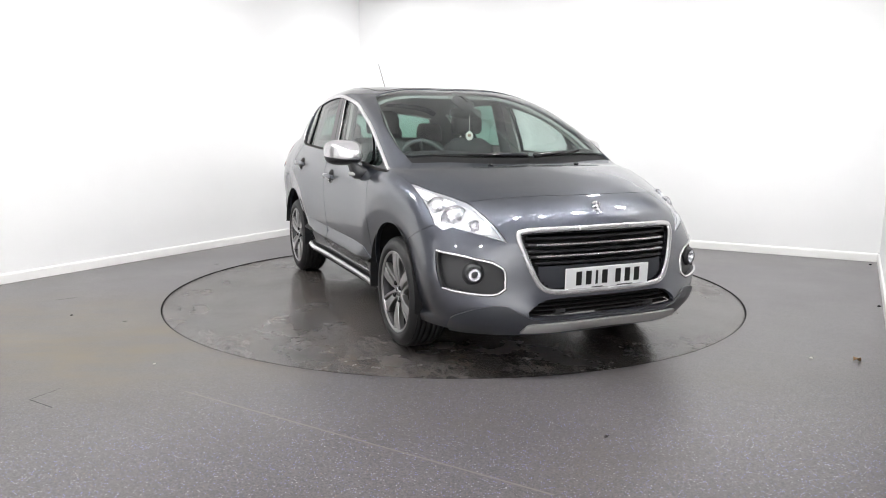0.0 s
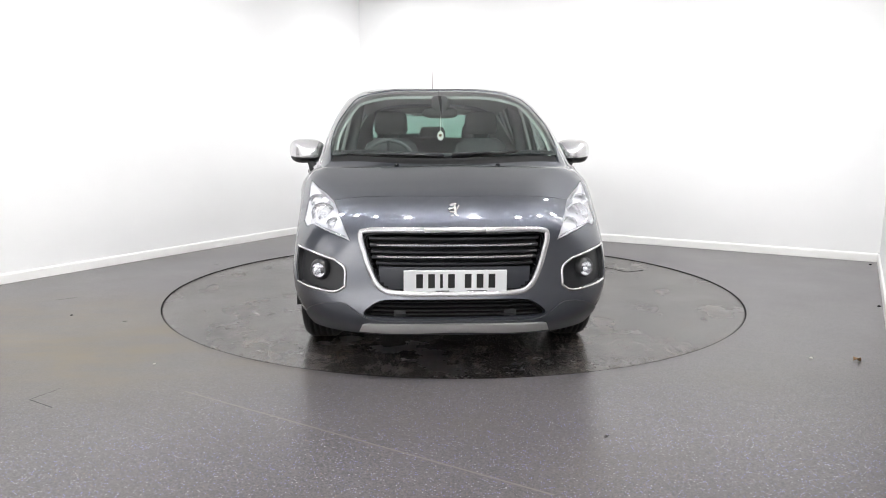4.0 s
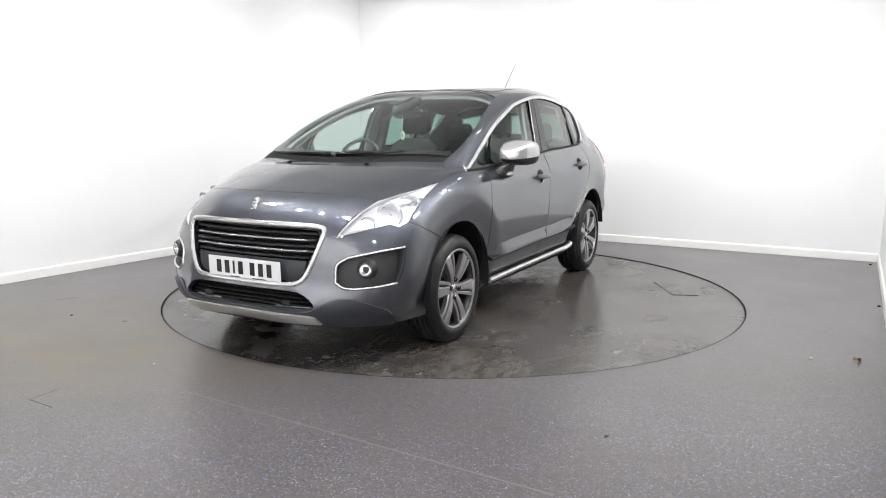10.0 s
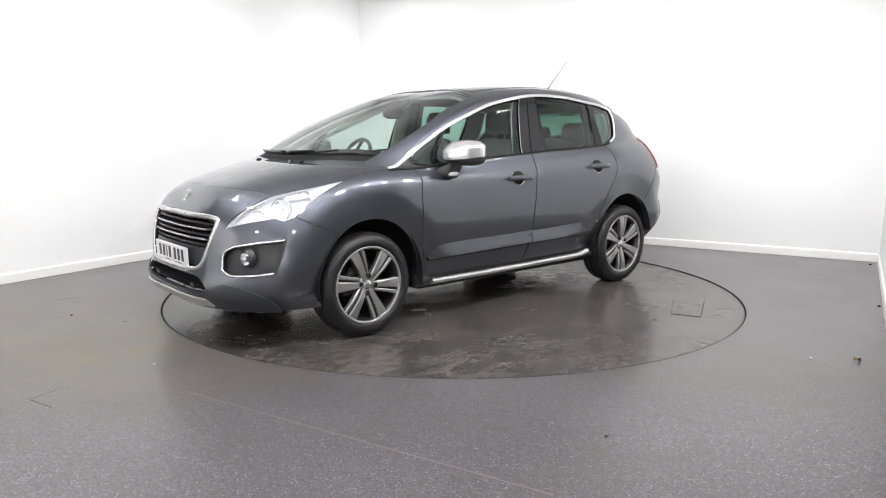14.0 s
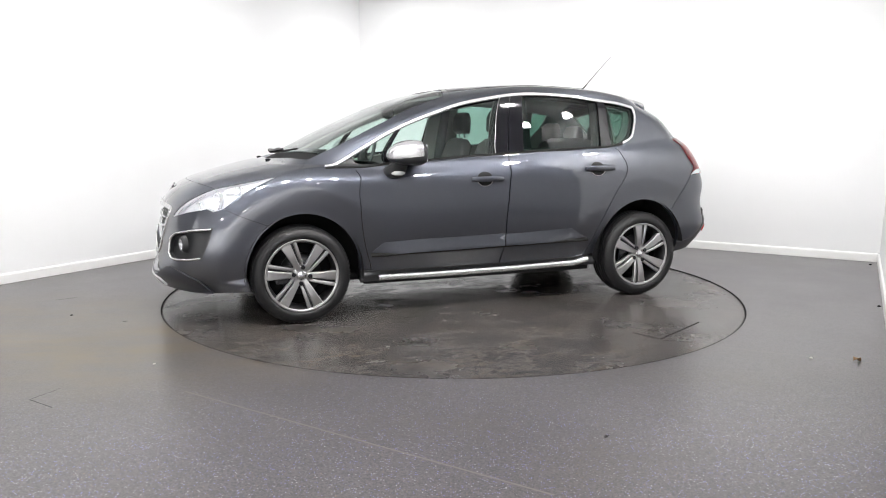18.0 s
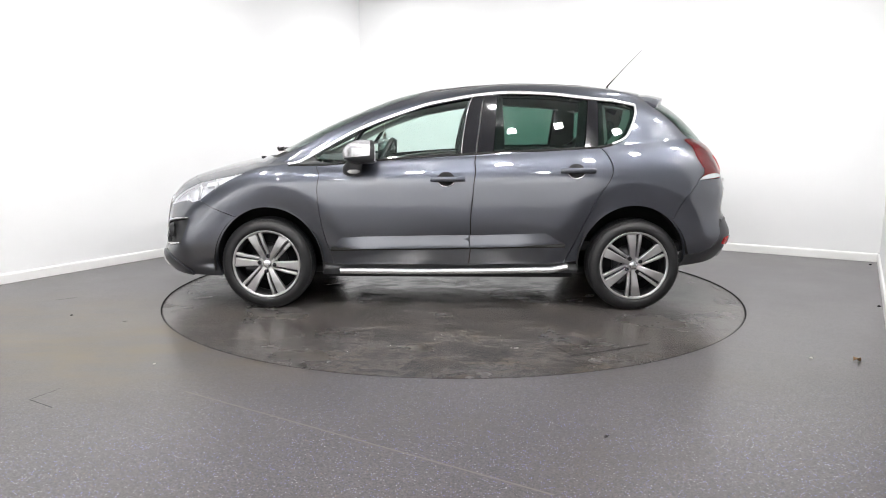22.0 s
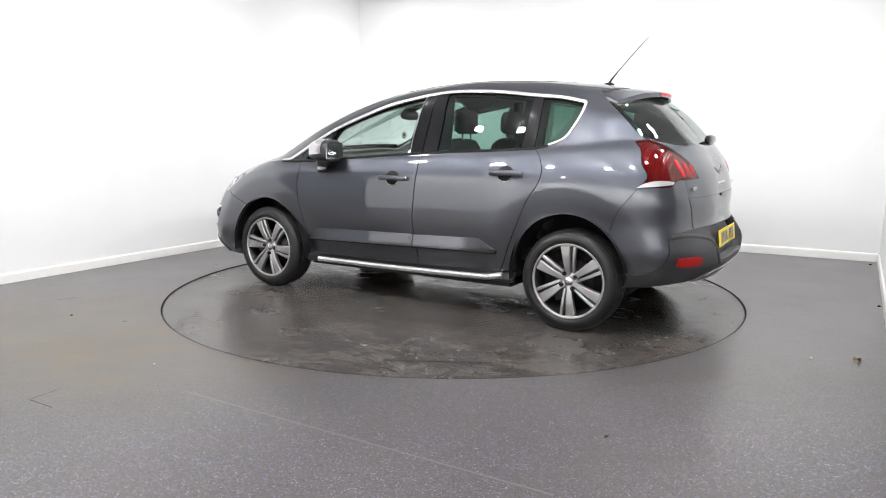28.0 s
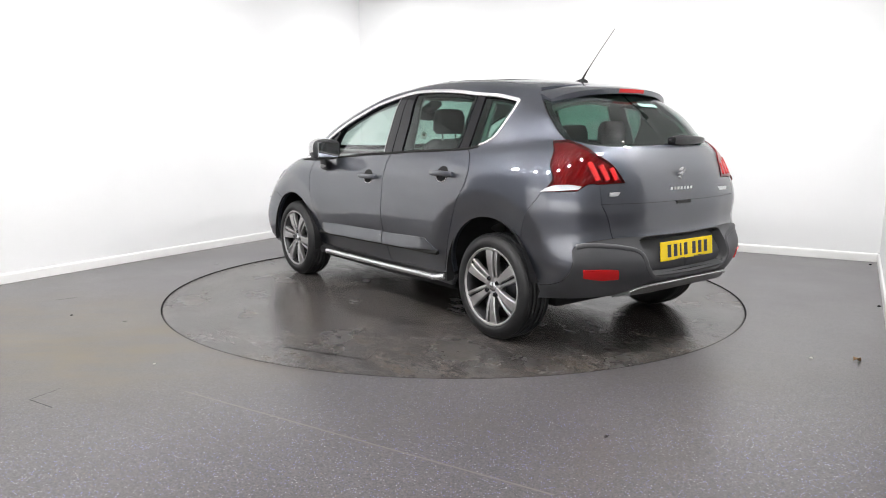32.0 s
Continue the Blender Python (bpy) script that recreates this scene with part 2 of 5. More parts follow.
GLASS_CLEAR = sheet_glass("clear_glass", (0.80, 0.91, 0.87))
GLASS_TINT = sheet_glass("privacy_glass", (0.25, 0.41, 0.35))
LAMP_CLEAR = sheet_glass("lamp_glass", (0.93, 0.94, 0.96))
LAMP_RED = sheet_glass("red_lamp_glass", (0.66, 0.03, 0.045))
LAMP = bpy.data.materials.new("lamp_panel")
LAMP.use_nodes = True
_b = LAMP.node_tree.nodes["Principled BSDF"]
_b.inputs["Emission Color"].default_value = (1.0, 0.985, 0.97, 1)
_b.inputs["Emission Strength"].default_value = LAMP_STRENGTH

# ---------------------------------------------------------------- room
# corners of the room, counter-clockwise; left and side wall nearly parallel
CORNER_BACK, CORNER_RIGHT = Vector((-1.26, 4.25)), Vector((4.19, 1.25))
DIR_LEFT, DIR_SIDE = Vector((-0.505, -0.863)), Vector((-0.484, -0.875))
SPLIT_SIDE = CORNER_RIGHT + DIR_SIDE * 3.6
CORNER_LEFT, CORNER_NEAR, CORNER_JOG = CORNER_BACK + DIR_LEFT * 12.2, Vector((3.4, -8.3)), Vector((4.7, -3.2))
ROOM = [CORNER_BACK, CORNER_LEFT, CORNER_NEAR, CORNER_JOG, SPLIT_SIDE, CORNER_RIGHT]


def wall(name, a, b, thick=0.12, z0=0.0, z1=CEILING, mat=None, label="smooth matt white painted studio wall"):
    d = (b - a).normalized()
    n = Vector((-d.y, d.x))  # inside is to the left of a->b
    bm = bmesh.new()
    a2, b2 = a - d * 0.0, b + d * 0.0
    ring = [a2, b2, b2 - n * thick, a2 - n * thick]
    lo = [bm.verts.new((p.x, p.y, z0)) for p in ring]
    hi = [bm.verts.new((p.x, p.y, z1)) for p in ring]
    bm.faces.new(lo[::-1]); bm.faces.new(hi)
    for i in range(4):
        bm.faces.new((lo[i], lo[(i + 1) % 4], hi[(i + 1) % 4], hi[i]))
    ob = part(name, bm, mat or WALL, None)
    return tagged(ob, label, "wall", kind="structure")


# unseen dark stretch of left wall beside the camera, added for the doors' reflections
DARK_A = CORNER_BACK + DIR_LEFT * 5.75
DARK_B = CORNER_BACK + DIR_LEFT * 7.5
wall("wall_left", CORNER_BACK, DARK_A)
wall("wall_left_dark", DARK_A, DARK_B, mat=WALL_DARK, label="dark stretch of unseen wall, for the dark band reflected in the doors")
wall("wall_left_near", DARK_B, CORNER_LEFT)
wall("wall_behind", CORNER_LEFT, CORNER_NEAR)
# unseen closing walls; their grey is set to dim the doors' reflections
wall("wall_side_near", CORNER_NEAR, CORNER_JOG, mat=WALL_GREY, label="unseen mid grey wall, toned to dim the car's reflections")
wall("wall_return", CORNER_JOG, SPLIT_SIDE, mat=WALL_GREY, label="unseen mid grey wall, toned to dim the car's reflections")
wall("wall_side", SPLIT_SIDE, CORNER_RIGHT)
wall("wall_back", CORNER_RIGHT, CORNER_BACK)


def skirting(name, a, b):
    """A white skirting board with a rounded top along a wall."""
    d = (b - a).normalized()
    n = Vector((-d.y, d.x))
    bm = bmesh.new()
    sec = [(0.0, 0.002), (0.016, 0.002), (0.016, 0.070), (0.013, 0.080), (0.006, 0.086), (0.0, 0.087)]
    ends = [[bm.verts.new((p.x + n.x * (w + .001), p.y + n.y * (w + .001), z)) for w, z in sec] for p in (a + d * .017, b - d * .017)]
    for i in range(6):
        bm.faces.new((ends[0][i], ends[0][(i + 1) % 6], ends[1][(i + 1) % 6], ends[1][i]))
    bm.faces.new(ends[0][::-1])
    bm.faces.new(ends[1])
    bmesh.ops.recalc_face_normals(bm, faces=bm.faces)
    return tagged(part(name, bm, SKIRT, None), "white gloss painted skirting board along the wall", "skirting board", kind="structure")


skirting("baseboard_left", CORNER_BACK, DARK_A)
skirting("baseboard_back", CORNER_RIGHT, CORNER_BACK)
skirting("baseboard_side", SPLIT_SIDE, CORNER_RIGHT)
TABLE_R = 2.216


def floor_sheet():
    bm = bmesh.new()
    c = sum(ROOM, Vector((0, 0))) / len(ROOM)
    n = 160
    inner = [bm.verts.new((math.cos(2*math.pi*i/n)*(TABLE_R+0.005), math.sin(2*math.pi*i/n)*(TABLE_R+0.005), 0)) for i in range(n)]
    outer = [bm.verts.new((p.x + (p.x-c.x)*0.02, p.y + (p.y-c.y)*0.02, 0)) for p in ROOM]
    es = [bm.edges.new((inner[i], inner[(i+1) % n])) for i in range(n)] + [bm.edges.new((outer[i], outer[(i+1) % len(outer)])) for i in range(len(outer))]
    bmesh.ops.triangle_fill(bm, use_beauty=True, edges=es)
    for f in list(bm.faces):
        if f.calc_center_median().xy.length < TABLE_R * 0.98:
            bm.faces.remove(f)
    for f in bm.faces:
        if f.normal.z < 0:
            f.normal_flip()
    return bm


floor = tagged(part("floor", floor_sheet(), FLOOR, None), "dark grey speckled vinyl safety floor, scuffed", "floor", kind="structure")
# the gap's shade put into the colour: black cut face and thin black lip
bm = lathe(bmesh.new(), [(TABLE_R + .0045, -.06), (TABLE_R + .0045, .0010), (TABLE_R + .0095, .0010)], segments=160, m=Matrix.Rotation(math.pi / 2, 4, "X"))
part("floor_cut_edge", bm, TRIM, floor, "cut edge of the floor round the turntable, black for the gap's shade")
bm = bmesh.new()
bmesh.ops.create_circle(bm, cap_ends=True, radius=TABLE_R + .2, segments=96, matrix=Matrix.Translation((0, 0, -.06)))
tagged(part("turntable_pit", bm, TRIM, None), "dark shallow pit under the turntable", "pit", kind="structure")


def disc(radius, z0, z1, n=160):
    bm = bmesh.new()
    lo = [bm.verts.new((math.cos(2*math.pi*i/n)*radius, math.sin(2*math.pi*i/n)*radius, z0)) for i in range(n)]
    hi = [bm.verts.new((math.cos(2*math.pi*i/n)*radius, math.sin(2*math.pi*i/n)*radius, z1)) for i in range(n)]
    bm.faces.new(hi)
    for i in range(n):
        bm.faces.new((lo[i], lo[(i+1) % n], hi[(i+1) % n], hi[i]))
    return bm


turntable = thing("turntable", "round dark vinyl turntable set flush in the floor", "turntable")
part("deck", disc(TABLE_R - .004, -.045, 0.0), TABLE_FLOOR, turntable, "worn dark vinyl deck with smears")
bm = lathe(bmesh.new(), [(TABLE_R - .002, -.045), (TABLE_R - .002, .0006), (TABLE_R - .006, .0008)], segments=160, m=Matrix.Rotation(math.pi / 2, 4, "X"))
part("deck_rim", bm, RIM_GREY, turntable, "dull grey metal rim of the turntable")


def groove(a, b, wide=.007, name="hatch_joint", z=.0008):
    a, b = Vector(a), Vector(b)
    d = (b - a).normalized()
    n = Vector((-d.y, d.x)) * wide / 2
    bm = bmesh.new()
    bm.faces.new([bm.verts.new((p.x, p.y, z)) for p in (a - n, b - n, b + n, a + n)])
    return bm


HATCH = [(-1.05, 1.388), (-.615, 1.635), (-.690, 1.815), (-1.19, 1.560)]
bm = bmesh.new()
bm.faces.new([bm.verts.new((x, y, .0040)) for x, y in HATCH])
hatch = part("hatch", bm, TABLE_FLOOR, turntable, "worn vinyl hatch plate standing slightly proud")
for i, wide in enumerate((.005, .004, .006, .002)):
    part("hatch_joint", groove(HATCH[i], HATCH[(i + 1) % 4], wide), TRIM, hatch, "dark open joint round the hatch")
    (xa, ya), (xb, yb) = HATCH[i], HATCH[(i + 1) % 4]
    bm = bmesh.new()
    bm.faces.new([bm.verts.new(p) for p in ((xa, ya, 0), (xb, yb, 0), (xb, yb, .0040), (xa, ya, .0040))])
    part("hatch_edge", bm, TRIM, hatch, "dark edge of the hatch")
bm = bmesh.new()
box(bm, -14, 14, -14, 14, CEILING, CEILING + 0.1)
tagged(part("ceiling", bm, CEILING_PAINT, None), "white painted ceiling", "ceiling", kind="structure")


def ceiling_light(x, y, turn):
    t = thing("ceiling_light", "square white recessed ceiling light", "ceiling light", "ceiling lights", m=pose(x, y, CEILING, 0, 0, turn))
    bm = box(bmesh.new(), -.066, .066, -.066, .066, -.012, -.004)
    part("diffuser", bm, LAMP, t, "glowing white diffuser")
    bm = bmesh.new()
    for x0, x1, y0, y1 in ((-.085, .085, -.085, -.068), (-.085, .085, .068, .085), (-.085, -.068, -.068, .068), (.068, .085, -.068, .068)):
        box(bm, x0, x1, y0, y1, -.016, .0)
    part("frame", bm, SKIRT, t, "white metal frame")
    return t


# an arc of panels over the turntable's near side, with added lamps brightening the white walls
ALONG_BACK = (CORNER_RIGHT - CORNER_BACK).normalized()
AIMS = [CORNER_BACK + ALONG_BACK * d for d in (5.6, 4.2, 2.6, 1.0)] + [CORNER_BACK + DIR_LEFT * d for d in (0.8, 2.2, 3.6, 5.0)]
for a, aim in zip((203, 222, 241, 260, 279, 298, 317, 336), AIMS):
    x, y = 2.85 * math.cos(radians(a)), 2.85 * math.sin(radians(a))
    ceiling_light(x, y, a)
    # unseen area lamp added beside the panel to brighten the wall
    lamp = bpy.data.lights.new("wall_fill_lamp", "AREA")
    lamp.shape, lamp.size, lamp.size_y, lamp.spread = "RECTANGLE", 0.18, 0.14, radians(110)
    lamp.energy, lamp.color = WALL_FILL_WATTS * (2.4 if a in (260, 279) else 1.0), (1.0, 0.985, 0.975)
    new("wall_fill_lamp", lamp).matrix_world = look((x, y, CEILING - .10), (aim.x, aim.y, 0.9))
# unseen lamps added under the ceiling, turned to the white walls' foot to brighten them
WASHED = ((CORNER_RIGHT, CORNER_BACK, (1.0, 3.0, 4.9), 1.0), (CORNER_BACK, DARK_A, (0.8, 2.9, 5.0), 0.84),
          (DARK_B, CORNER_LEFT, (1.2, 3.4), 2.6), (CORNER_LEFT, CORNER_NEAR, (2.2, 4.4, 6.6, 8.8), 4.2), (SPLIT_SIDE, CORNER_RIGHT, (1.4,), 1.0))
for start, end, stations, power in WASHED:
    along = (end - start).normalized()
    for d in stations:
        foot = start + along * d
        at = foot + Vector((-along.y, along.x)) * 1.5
        wash_box = thing("added_washer", "small white box of an unseen lamp added to brighten the wall", "spotlight", "wall washers")
        part("housing", box(bmesh.new(), at.x - .10, at.x + .10, at.y - .10, at.y + .10, CEILING - .07, CEILING - .002, .01), SKIRT, wash_box)
        lamp = bpy.data.lights.new("added_wash_lamp", "AREA")
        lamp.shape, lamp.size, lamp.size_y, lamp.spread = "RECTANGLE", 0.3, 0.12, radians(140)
        lamp.energy, lamp.color = WASH_FILL_WATTS * power, (1.0, 0.985, 0.975)
        new("added_wash_lamp", lamp).matrix_world = look((at.x, at.y, CEILING - .12), (foot.x, foot.y, 0.5))
# three more unseen panels, added to brighten the wall behind the camera
for x, y in ((-2.9, -4.6), (0.9, -5.2), (-1.2, -6.4)):
    ceiling_light(x, y, 30)
bm = lathe(bmesh.new(), [(.0, -.105), (.10, -.10), (.15, -.08), (.165, -.04), (.165, .0)], segments=40, m=Matrix.Translation((-1.22, 3.84, CEILING + .03)) @ Matrix.Rotation(math.pi / 2, 4, "X"))
for f in bm.faces:
    f.smooth = True
tagged(part("ceiling_dome", bm, SKIRT, None), "round pale grey ceiling fitting in the corner", "ceiling fitting")

# ---- marks and litter on the floor
part("floor_weld", groove((-1.30, -2.43), (.36, -3.42), .010, z=.0006), WELD, floor, "pale welded seam in the vinyl")
part("floor_scratch", groove((-2.988, -.537), (-2.867, -.441), .006), TRIM, floor)
part("floor_joint", groove((-1.994, -2.554), (-1.833, -2.65), .004), TRIM, floor)
part("floor_joint", groove((-1.994, -2.554), (-1.93, -2.40), .003), TRIM, floor)
part("floor_weld", groove((1.56, -1.62), (2.9, -2.15), .006, z=.0006), WELD, floor, "pale welded seam in the vinyl")


def dry_leaf(x, y, size, turn, name="dry_leaf", label="curled dry brown leaf lying on the floor"):
    bm = bmesh.new()
    rows = []
    for i in range(9):
        f = i / 8
        w = .42 * math.sin(math.pi * min(1, f * 1.02)) ** .8 * (1 - .25 * f)
        rows.append([bm.verts.new((size * (f - .5), size * w * k, size * (.05 + .30 * abs(k) ** 1.5 + .12 * math.sin(5 * f + k)))) for k in (-1, -.5, 0, .5, 1)])
    for r0, r1 in zip(rows, rows[1:]):
        for j in range(4):
            bm.faces.new((r0[j], r0[j + 1], r1[j + 1], r1[j]))
    bmesh.ops.remove_doubles(bm, verts=bm.verts, dist=.0001)
    bmesh.ops.solidify(bm, geom=bm.faces[:], thickness=.0012)
    low_z = min(v.co.z for v in bm.verts)
    bmesh.ops.translate(bm, verts=bm.verts, vec=(0, 0, -low_z))
    ob = part(name, smooth(bm), LEAF, None)
    ob.matrix_basis = pose(x, y, 0, 0, 0, turn)
    return tagged(ob, label, "leaf")


def crumb(x, y, size, mat, label):
    bm = bmesh.new()
    bmesh.ops.create_icosphere(bm, subdivisions=2, radius=size)
    for v in bm.verts:
        v.co *= 1 + .35 * noise.noise(v.co * 60 + Vector((x, y, 0)))
        v.co.z = max(-.4 * size, v.co.z * .6)
    bmesh.ops.translate(bm, verts=bm.verts, vec=(0, 0, .4 * size))
    ob = part("litter_crumb", smooth(bm), mat, None)
    ob.matrix_basis = pose(x, y, 0)
    return tagged(ob, label, "litter", "litter on the floor")


dry_leaf(2.252, -1.89, .052, 15)
crumb(2.02, -1.84, .010, MEDAL, "small pale crumb of litter on the floor")
crumb(4.02, 1.10, .014, TRIM, "small dark crumb of litter on the floor")
crumb(3.12, -.60, .012, TRIM, "small dark crumb of litter on the floor")
crumb(-1.62, -2.02, .008, MEDAL, "small pale crumb of litter on the floor")
crumb(-2.62, -.98, .009, TRIM, "small dark crumb of litter on the floor")

# ---------------------------------------------------------------- car body form
# Rings of the body from the lower edge up to the roof; each runs from the front
# centre round the left side to the rear centre as (x, y, z).
RINGS = dict(
    lower_edge=[(2.17, 0, .24), (2.13, .45, .24), (1.865, .745, .23), (1.30, .85, .24), (.6, .768, .25), (-.4, .768, .26), (-1.3, .85, .28), (-1.80, .74, .33), (-2.03, .45, .36), (-2.07, 0, .37)],
    chin=[(2.23, 0, .33), (2.19, .45, .33), (1.925, .797, .33), (1.3, .88, .36), (.6, .814, .36), (-.4, .814, .37), (-1.3, .875, .40), (-1.88, .78, .44), (-2.09, .45, .45), (-2.13, 0, .45)],
    bumper=[(2.20, 0, .47), (2.16, .45, .47), (1.93, .825, .48), (1.3, .895, .50), (.6, .858, .48), (-.4, .861, .49), (-1.3, .895, .52), (-1.92, .80, .54), (-2.10, .45, .54), (-2.14, 0, .54)],
    grille=[(2.19, 0, .62), (2.14, .45, .62), (1.91, .805, .63), (1.3, .905, .66), (.6, .889, .66), (-.4, .892, .66), (-1.3, .907, .68), (-1.88, .80, .70), (-2.02, .45, .70), (-2.05, 0, .70)],
    nose=[(2.15, 0, .78), (2.10, .45, .77), (1.86, .77, .76), (1.3, .902, .82), (.6, .89, .83), (-.4, .893, .84), (-1.3, .905, .86), (-1.88, .81, .86), (-2.02, .46, .86), (-2.045, 0, .86)],
    shoulder=[(2.04, 0, .90), (1.99, .45, .885), (1.742, .737, .868), (1.3, .875, .95), (.6, .878, .95), (-.4, .882, .97), (-1.3, .885, 1.0), (-1.83, .785, 1.02), (-1.98, .46, 1.02), (-2.01, 0, 1.02)],
    hood=[(1.80, 0, .99), (1.76, .45, .975), (1.555, .712, .971), (1.25, .822, 1.020), (.75, .832, 1.02), (-.4, .85, 1.06), (-1.3, .825, 1.13), (-1.77, .72, 1.15), (-1.91, .43, 1.155), (-1.94, 0, 1.16)],
    hood_rear=[(1.53, 0, 1.057), (1.49, .43, 1.047), (1.37, .692, 1.038), (1.16, .802, 1.040), (.71, .816, 1.05), (-.4, .828, 1.098), (-1.262, .795, 1.175), (-1.69, .693, 1.203), (-1.865, .434, 1.204), (-1.895, 0, 1.205)],
    belt=[(1.42, 0, 1.077), (1.385, .43, 1.068), (1.288, .698, 1.057), (1.115, .797, 1.050), (.70, .805, 1.06), (-.4, .82, 1.11), (-1.25, .788, 1.19), (-1.665, .685, 1.22), (-1.85, .435, 1.22), (-1.88, 0, 1.22)],
    glass=[(.925, 0, 1.312), (.895, .42, 1.310), (.845, .668, 1.298), (.73, .750, 1.274), (.42, .76, 1.255), (-.4, .765, 1.30), (-1.2, .728, 1.33), (-1.56, .64, 1.36), (-1.715, .40, 1.37), (-1.745, 0, 1.37)],
    cant_rail=[(.46, 0, 1.496), (.45, .39, 1.496), (.395, .585, 1.483), (.31, .682, 1.458), (.10, .695, 1.48), (-.4, .695, 1.52), (-1.15, .66, 1.475), (-1.42, .575, 1.46), (-1.58, .35, 1.475), (-1.60, 0, 1.485)],
    roof_edge=[(.20, 0, 1.565), (.20, .34, 1.565), (.16, .48, 1.556), (.08, .585, 1.545), (-.1, .615, 1.56), (-.45, .615, 1.585), (-1.05, .59, 1.56), (-1.32, .52, 1.535), (-1.45, .30, 1.542), (-1.47, 0, 1.545)],
    roof=[(-.1, 0, 1.605), (-.1, .2, 1.605), (-.12, .32, 1.602), (-.15, .41, 1.60), (-.25, .45, 1.603), (-.5, .45, 1.613), (-.9, .42, 1.605), (-1.1, .35, 1.592), (-1.2, .2, 1.592), (-1.22, 0, 1.592)],
    crown=[(-.3, 0, 1.62), (-.32, 0, 1.62), (-.36, 0, 1.62), (-.4, 0, 1.62), (-.45, 0, 1.62), (-.55, 0, 1.62), (-.7, 0, 1.615), (-.8, 0, 1.61), (-.85, 0, 1.61), (-.87, 0, 1.608)],
)


def body_grid(ns=121, nv=90):
    """The half body as a dense grid [v, s, xyz]."""
    rows = []
    for name, ring in RINGS.items():
        r = np.array(ring)
        if name == "crown":
            rows.append(spline(r, ns))
            continue
        full = np.concatenate([r[2:0:-1] * (1, -1, 1), r, r[-2:-4:-1] * (1, -1, 1)])
        pts = spline(full, (len(full) - 1) * 24 + 1)
        a = int(np.argmin(np.abs(pts - r[0]).sum(1)))
        b = int(np.argmin(np.abs(pts - r[-1]).sum(1)))
        pts = pts[a:b + 1]
        # even out by stations so that columns correspond between rings
        idx = [int(np.argmin(np.abs(pts - q).sum(1))) for q in r]
        k = np.interp(np.linspace(0, len(r) - 1, ns), range(len(r)), idx)
        i = np.clip(k.astype(int), 0, len(pts) - 2)
        rows.append(pts[i] * (1 - (k - i))[:, None] + pts[i + 1] * (k - i)[:, None])
    rows = np.array(rows)
    out = np.stack([spline(rows[:, j], nv) for j in range(ns)], 1)
    out[:, 0, 1] = 0
    out[:, -1, 1] = 0
    return out


GRID = body_grid(181, 150)
NV, NS = GRID.shape[:2]
# the flared arches: below a creased arc the flank turns in towards the wheel
for _cx, _cz in ((1.2865, .335), (-1.2915, .355)):
    _r = np.hypot(GRID[..., 0] - _cx, GRID[..., 2] - _cz)
    _in = np.clip((.565 - _r) / .16, 0, 1) * (GRID[..., 1] > .55) * (GRID[..., 2] > .30)
    GRID[..., 1] -= .032 * _in
_ds, _dv = np.gradient(GRID, axis=1), np.gradient(GRID, axis=0)
NORMAL = np.cross(_ds, _dv)
NORMAL[:, 0, 1] = NORMAL[:, -1, 1] = 0
NORMAL[-3:] = NORMAL[-4]
NORMAL /= np.linalg.norm(NORMAL, axis=2)[..., None] + 1e-12
if NORMAL[NV // 3, NS // 2, 1] < 0:
    NORMAL = -NORMAL
LONG, HIGH = 4.6, 3.0  # rough lengths of the two ways over the body, for even meshing
AXES = {"s": (0, 2), "f": (1, 2), "r": (1, 2), "t": (0, 1)}
_n = NORMAL
MASK = {"s": _n[..., 1] > 0.25, "f": (_n[..., 0] > 0.2) & (GRID[..., 0] > 1.2), "r": (_n[..., 0] < -0.2) & (GRID[..., 0] < -1.2), "t": _n[..., 2] > 0.15}


def sample(field, q):
    """A field of the body grid at ways q = (along, up) in metres."""
    s = np.clip(q[:, 0] / LONG, 0, 1) * (NS - 1)
    v = np.clip(q[:, 1] / HIGH, 0, 1) * (NV - 1)
    i, j = np.minimum(v.astype(int), NV - 2), np.minimum(s.astype(int), NS - 2)
    a, b = (v - i)[:, None], (s - j)[:, None]
    return (field[i, j] * (1 - a) + field[i + 1, j] * a) * (1 - b) + (field[i, j + 1] * (1 - a) + field[i + 1, j + 1] * a) * b


def way(p):
    """Where a point lies on the body: ("s", x, z) seen from the side, ("f"/"r", y, z) from front or rear, ("t", x, y) from above, or the nearest to (x, y, z)."""
    if isinstance(p[0], str):
        ax, mask, goal = list(AXES[p[0]]), MASK[p[0]], np.array(p[1:], float)
    else:
        ax, mask, goal = [0, 1, 2], None, np.array(p, float)
    d = ((GRID[..., ax] - goal) ** 2).sum(2)
    if mask is not None:
        d = np.where(mask, d, 1e3)
    i, j = np.unravel_index(np.argmin(d), d.shape)
    q = np.array([[j / (NS - 1) * LONG, i / (NV - 1) * HIGH]])
    for _ in range(4):
        e = 0.004
        base = sample(GRID, q)[0, ax]
        jac = np.stack([(sample(GRID, q + [[e, 0]])[0, ax] - sample(GRID, q - [[e, 0]])[0, ax]) / (2 * e),
                        (sample(GRID, q + [[0, e]])[0, ax] - sample(GRID, q - [[0, e]])[0, ax]) / (2 * e)], 1)
        step = np.linalg.lstsq(jac, goal - base, rcond=1e-3)[0]
        q = np.clip(q + np.clip(step, -0.05, 0.05), [0, 0], [LONG, HIGH])
    return q[0]


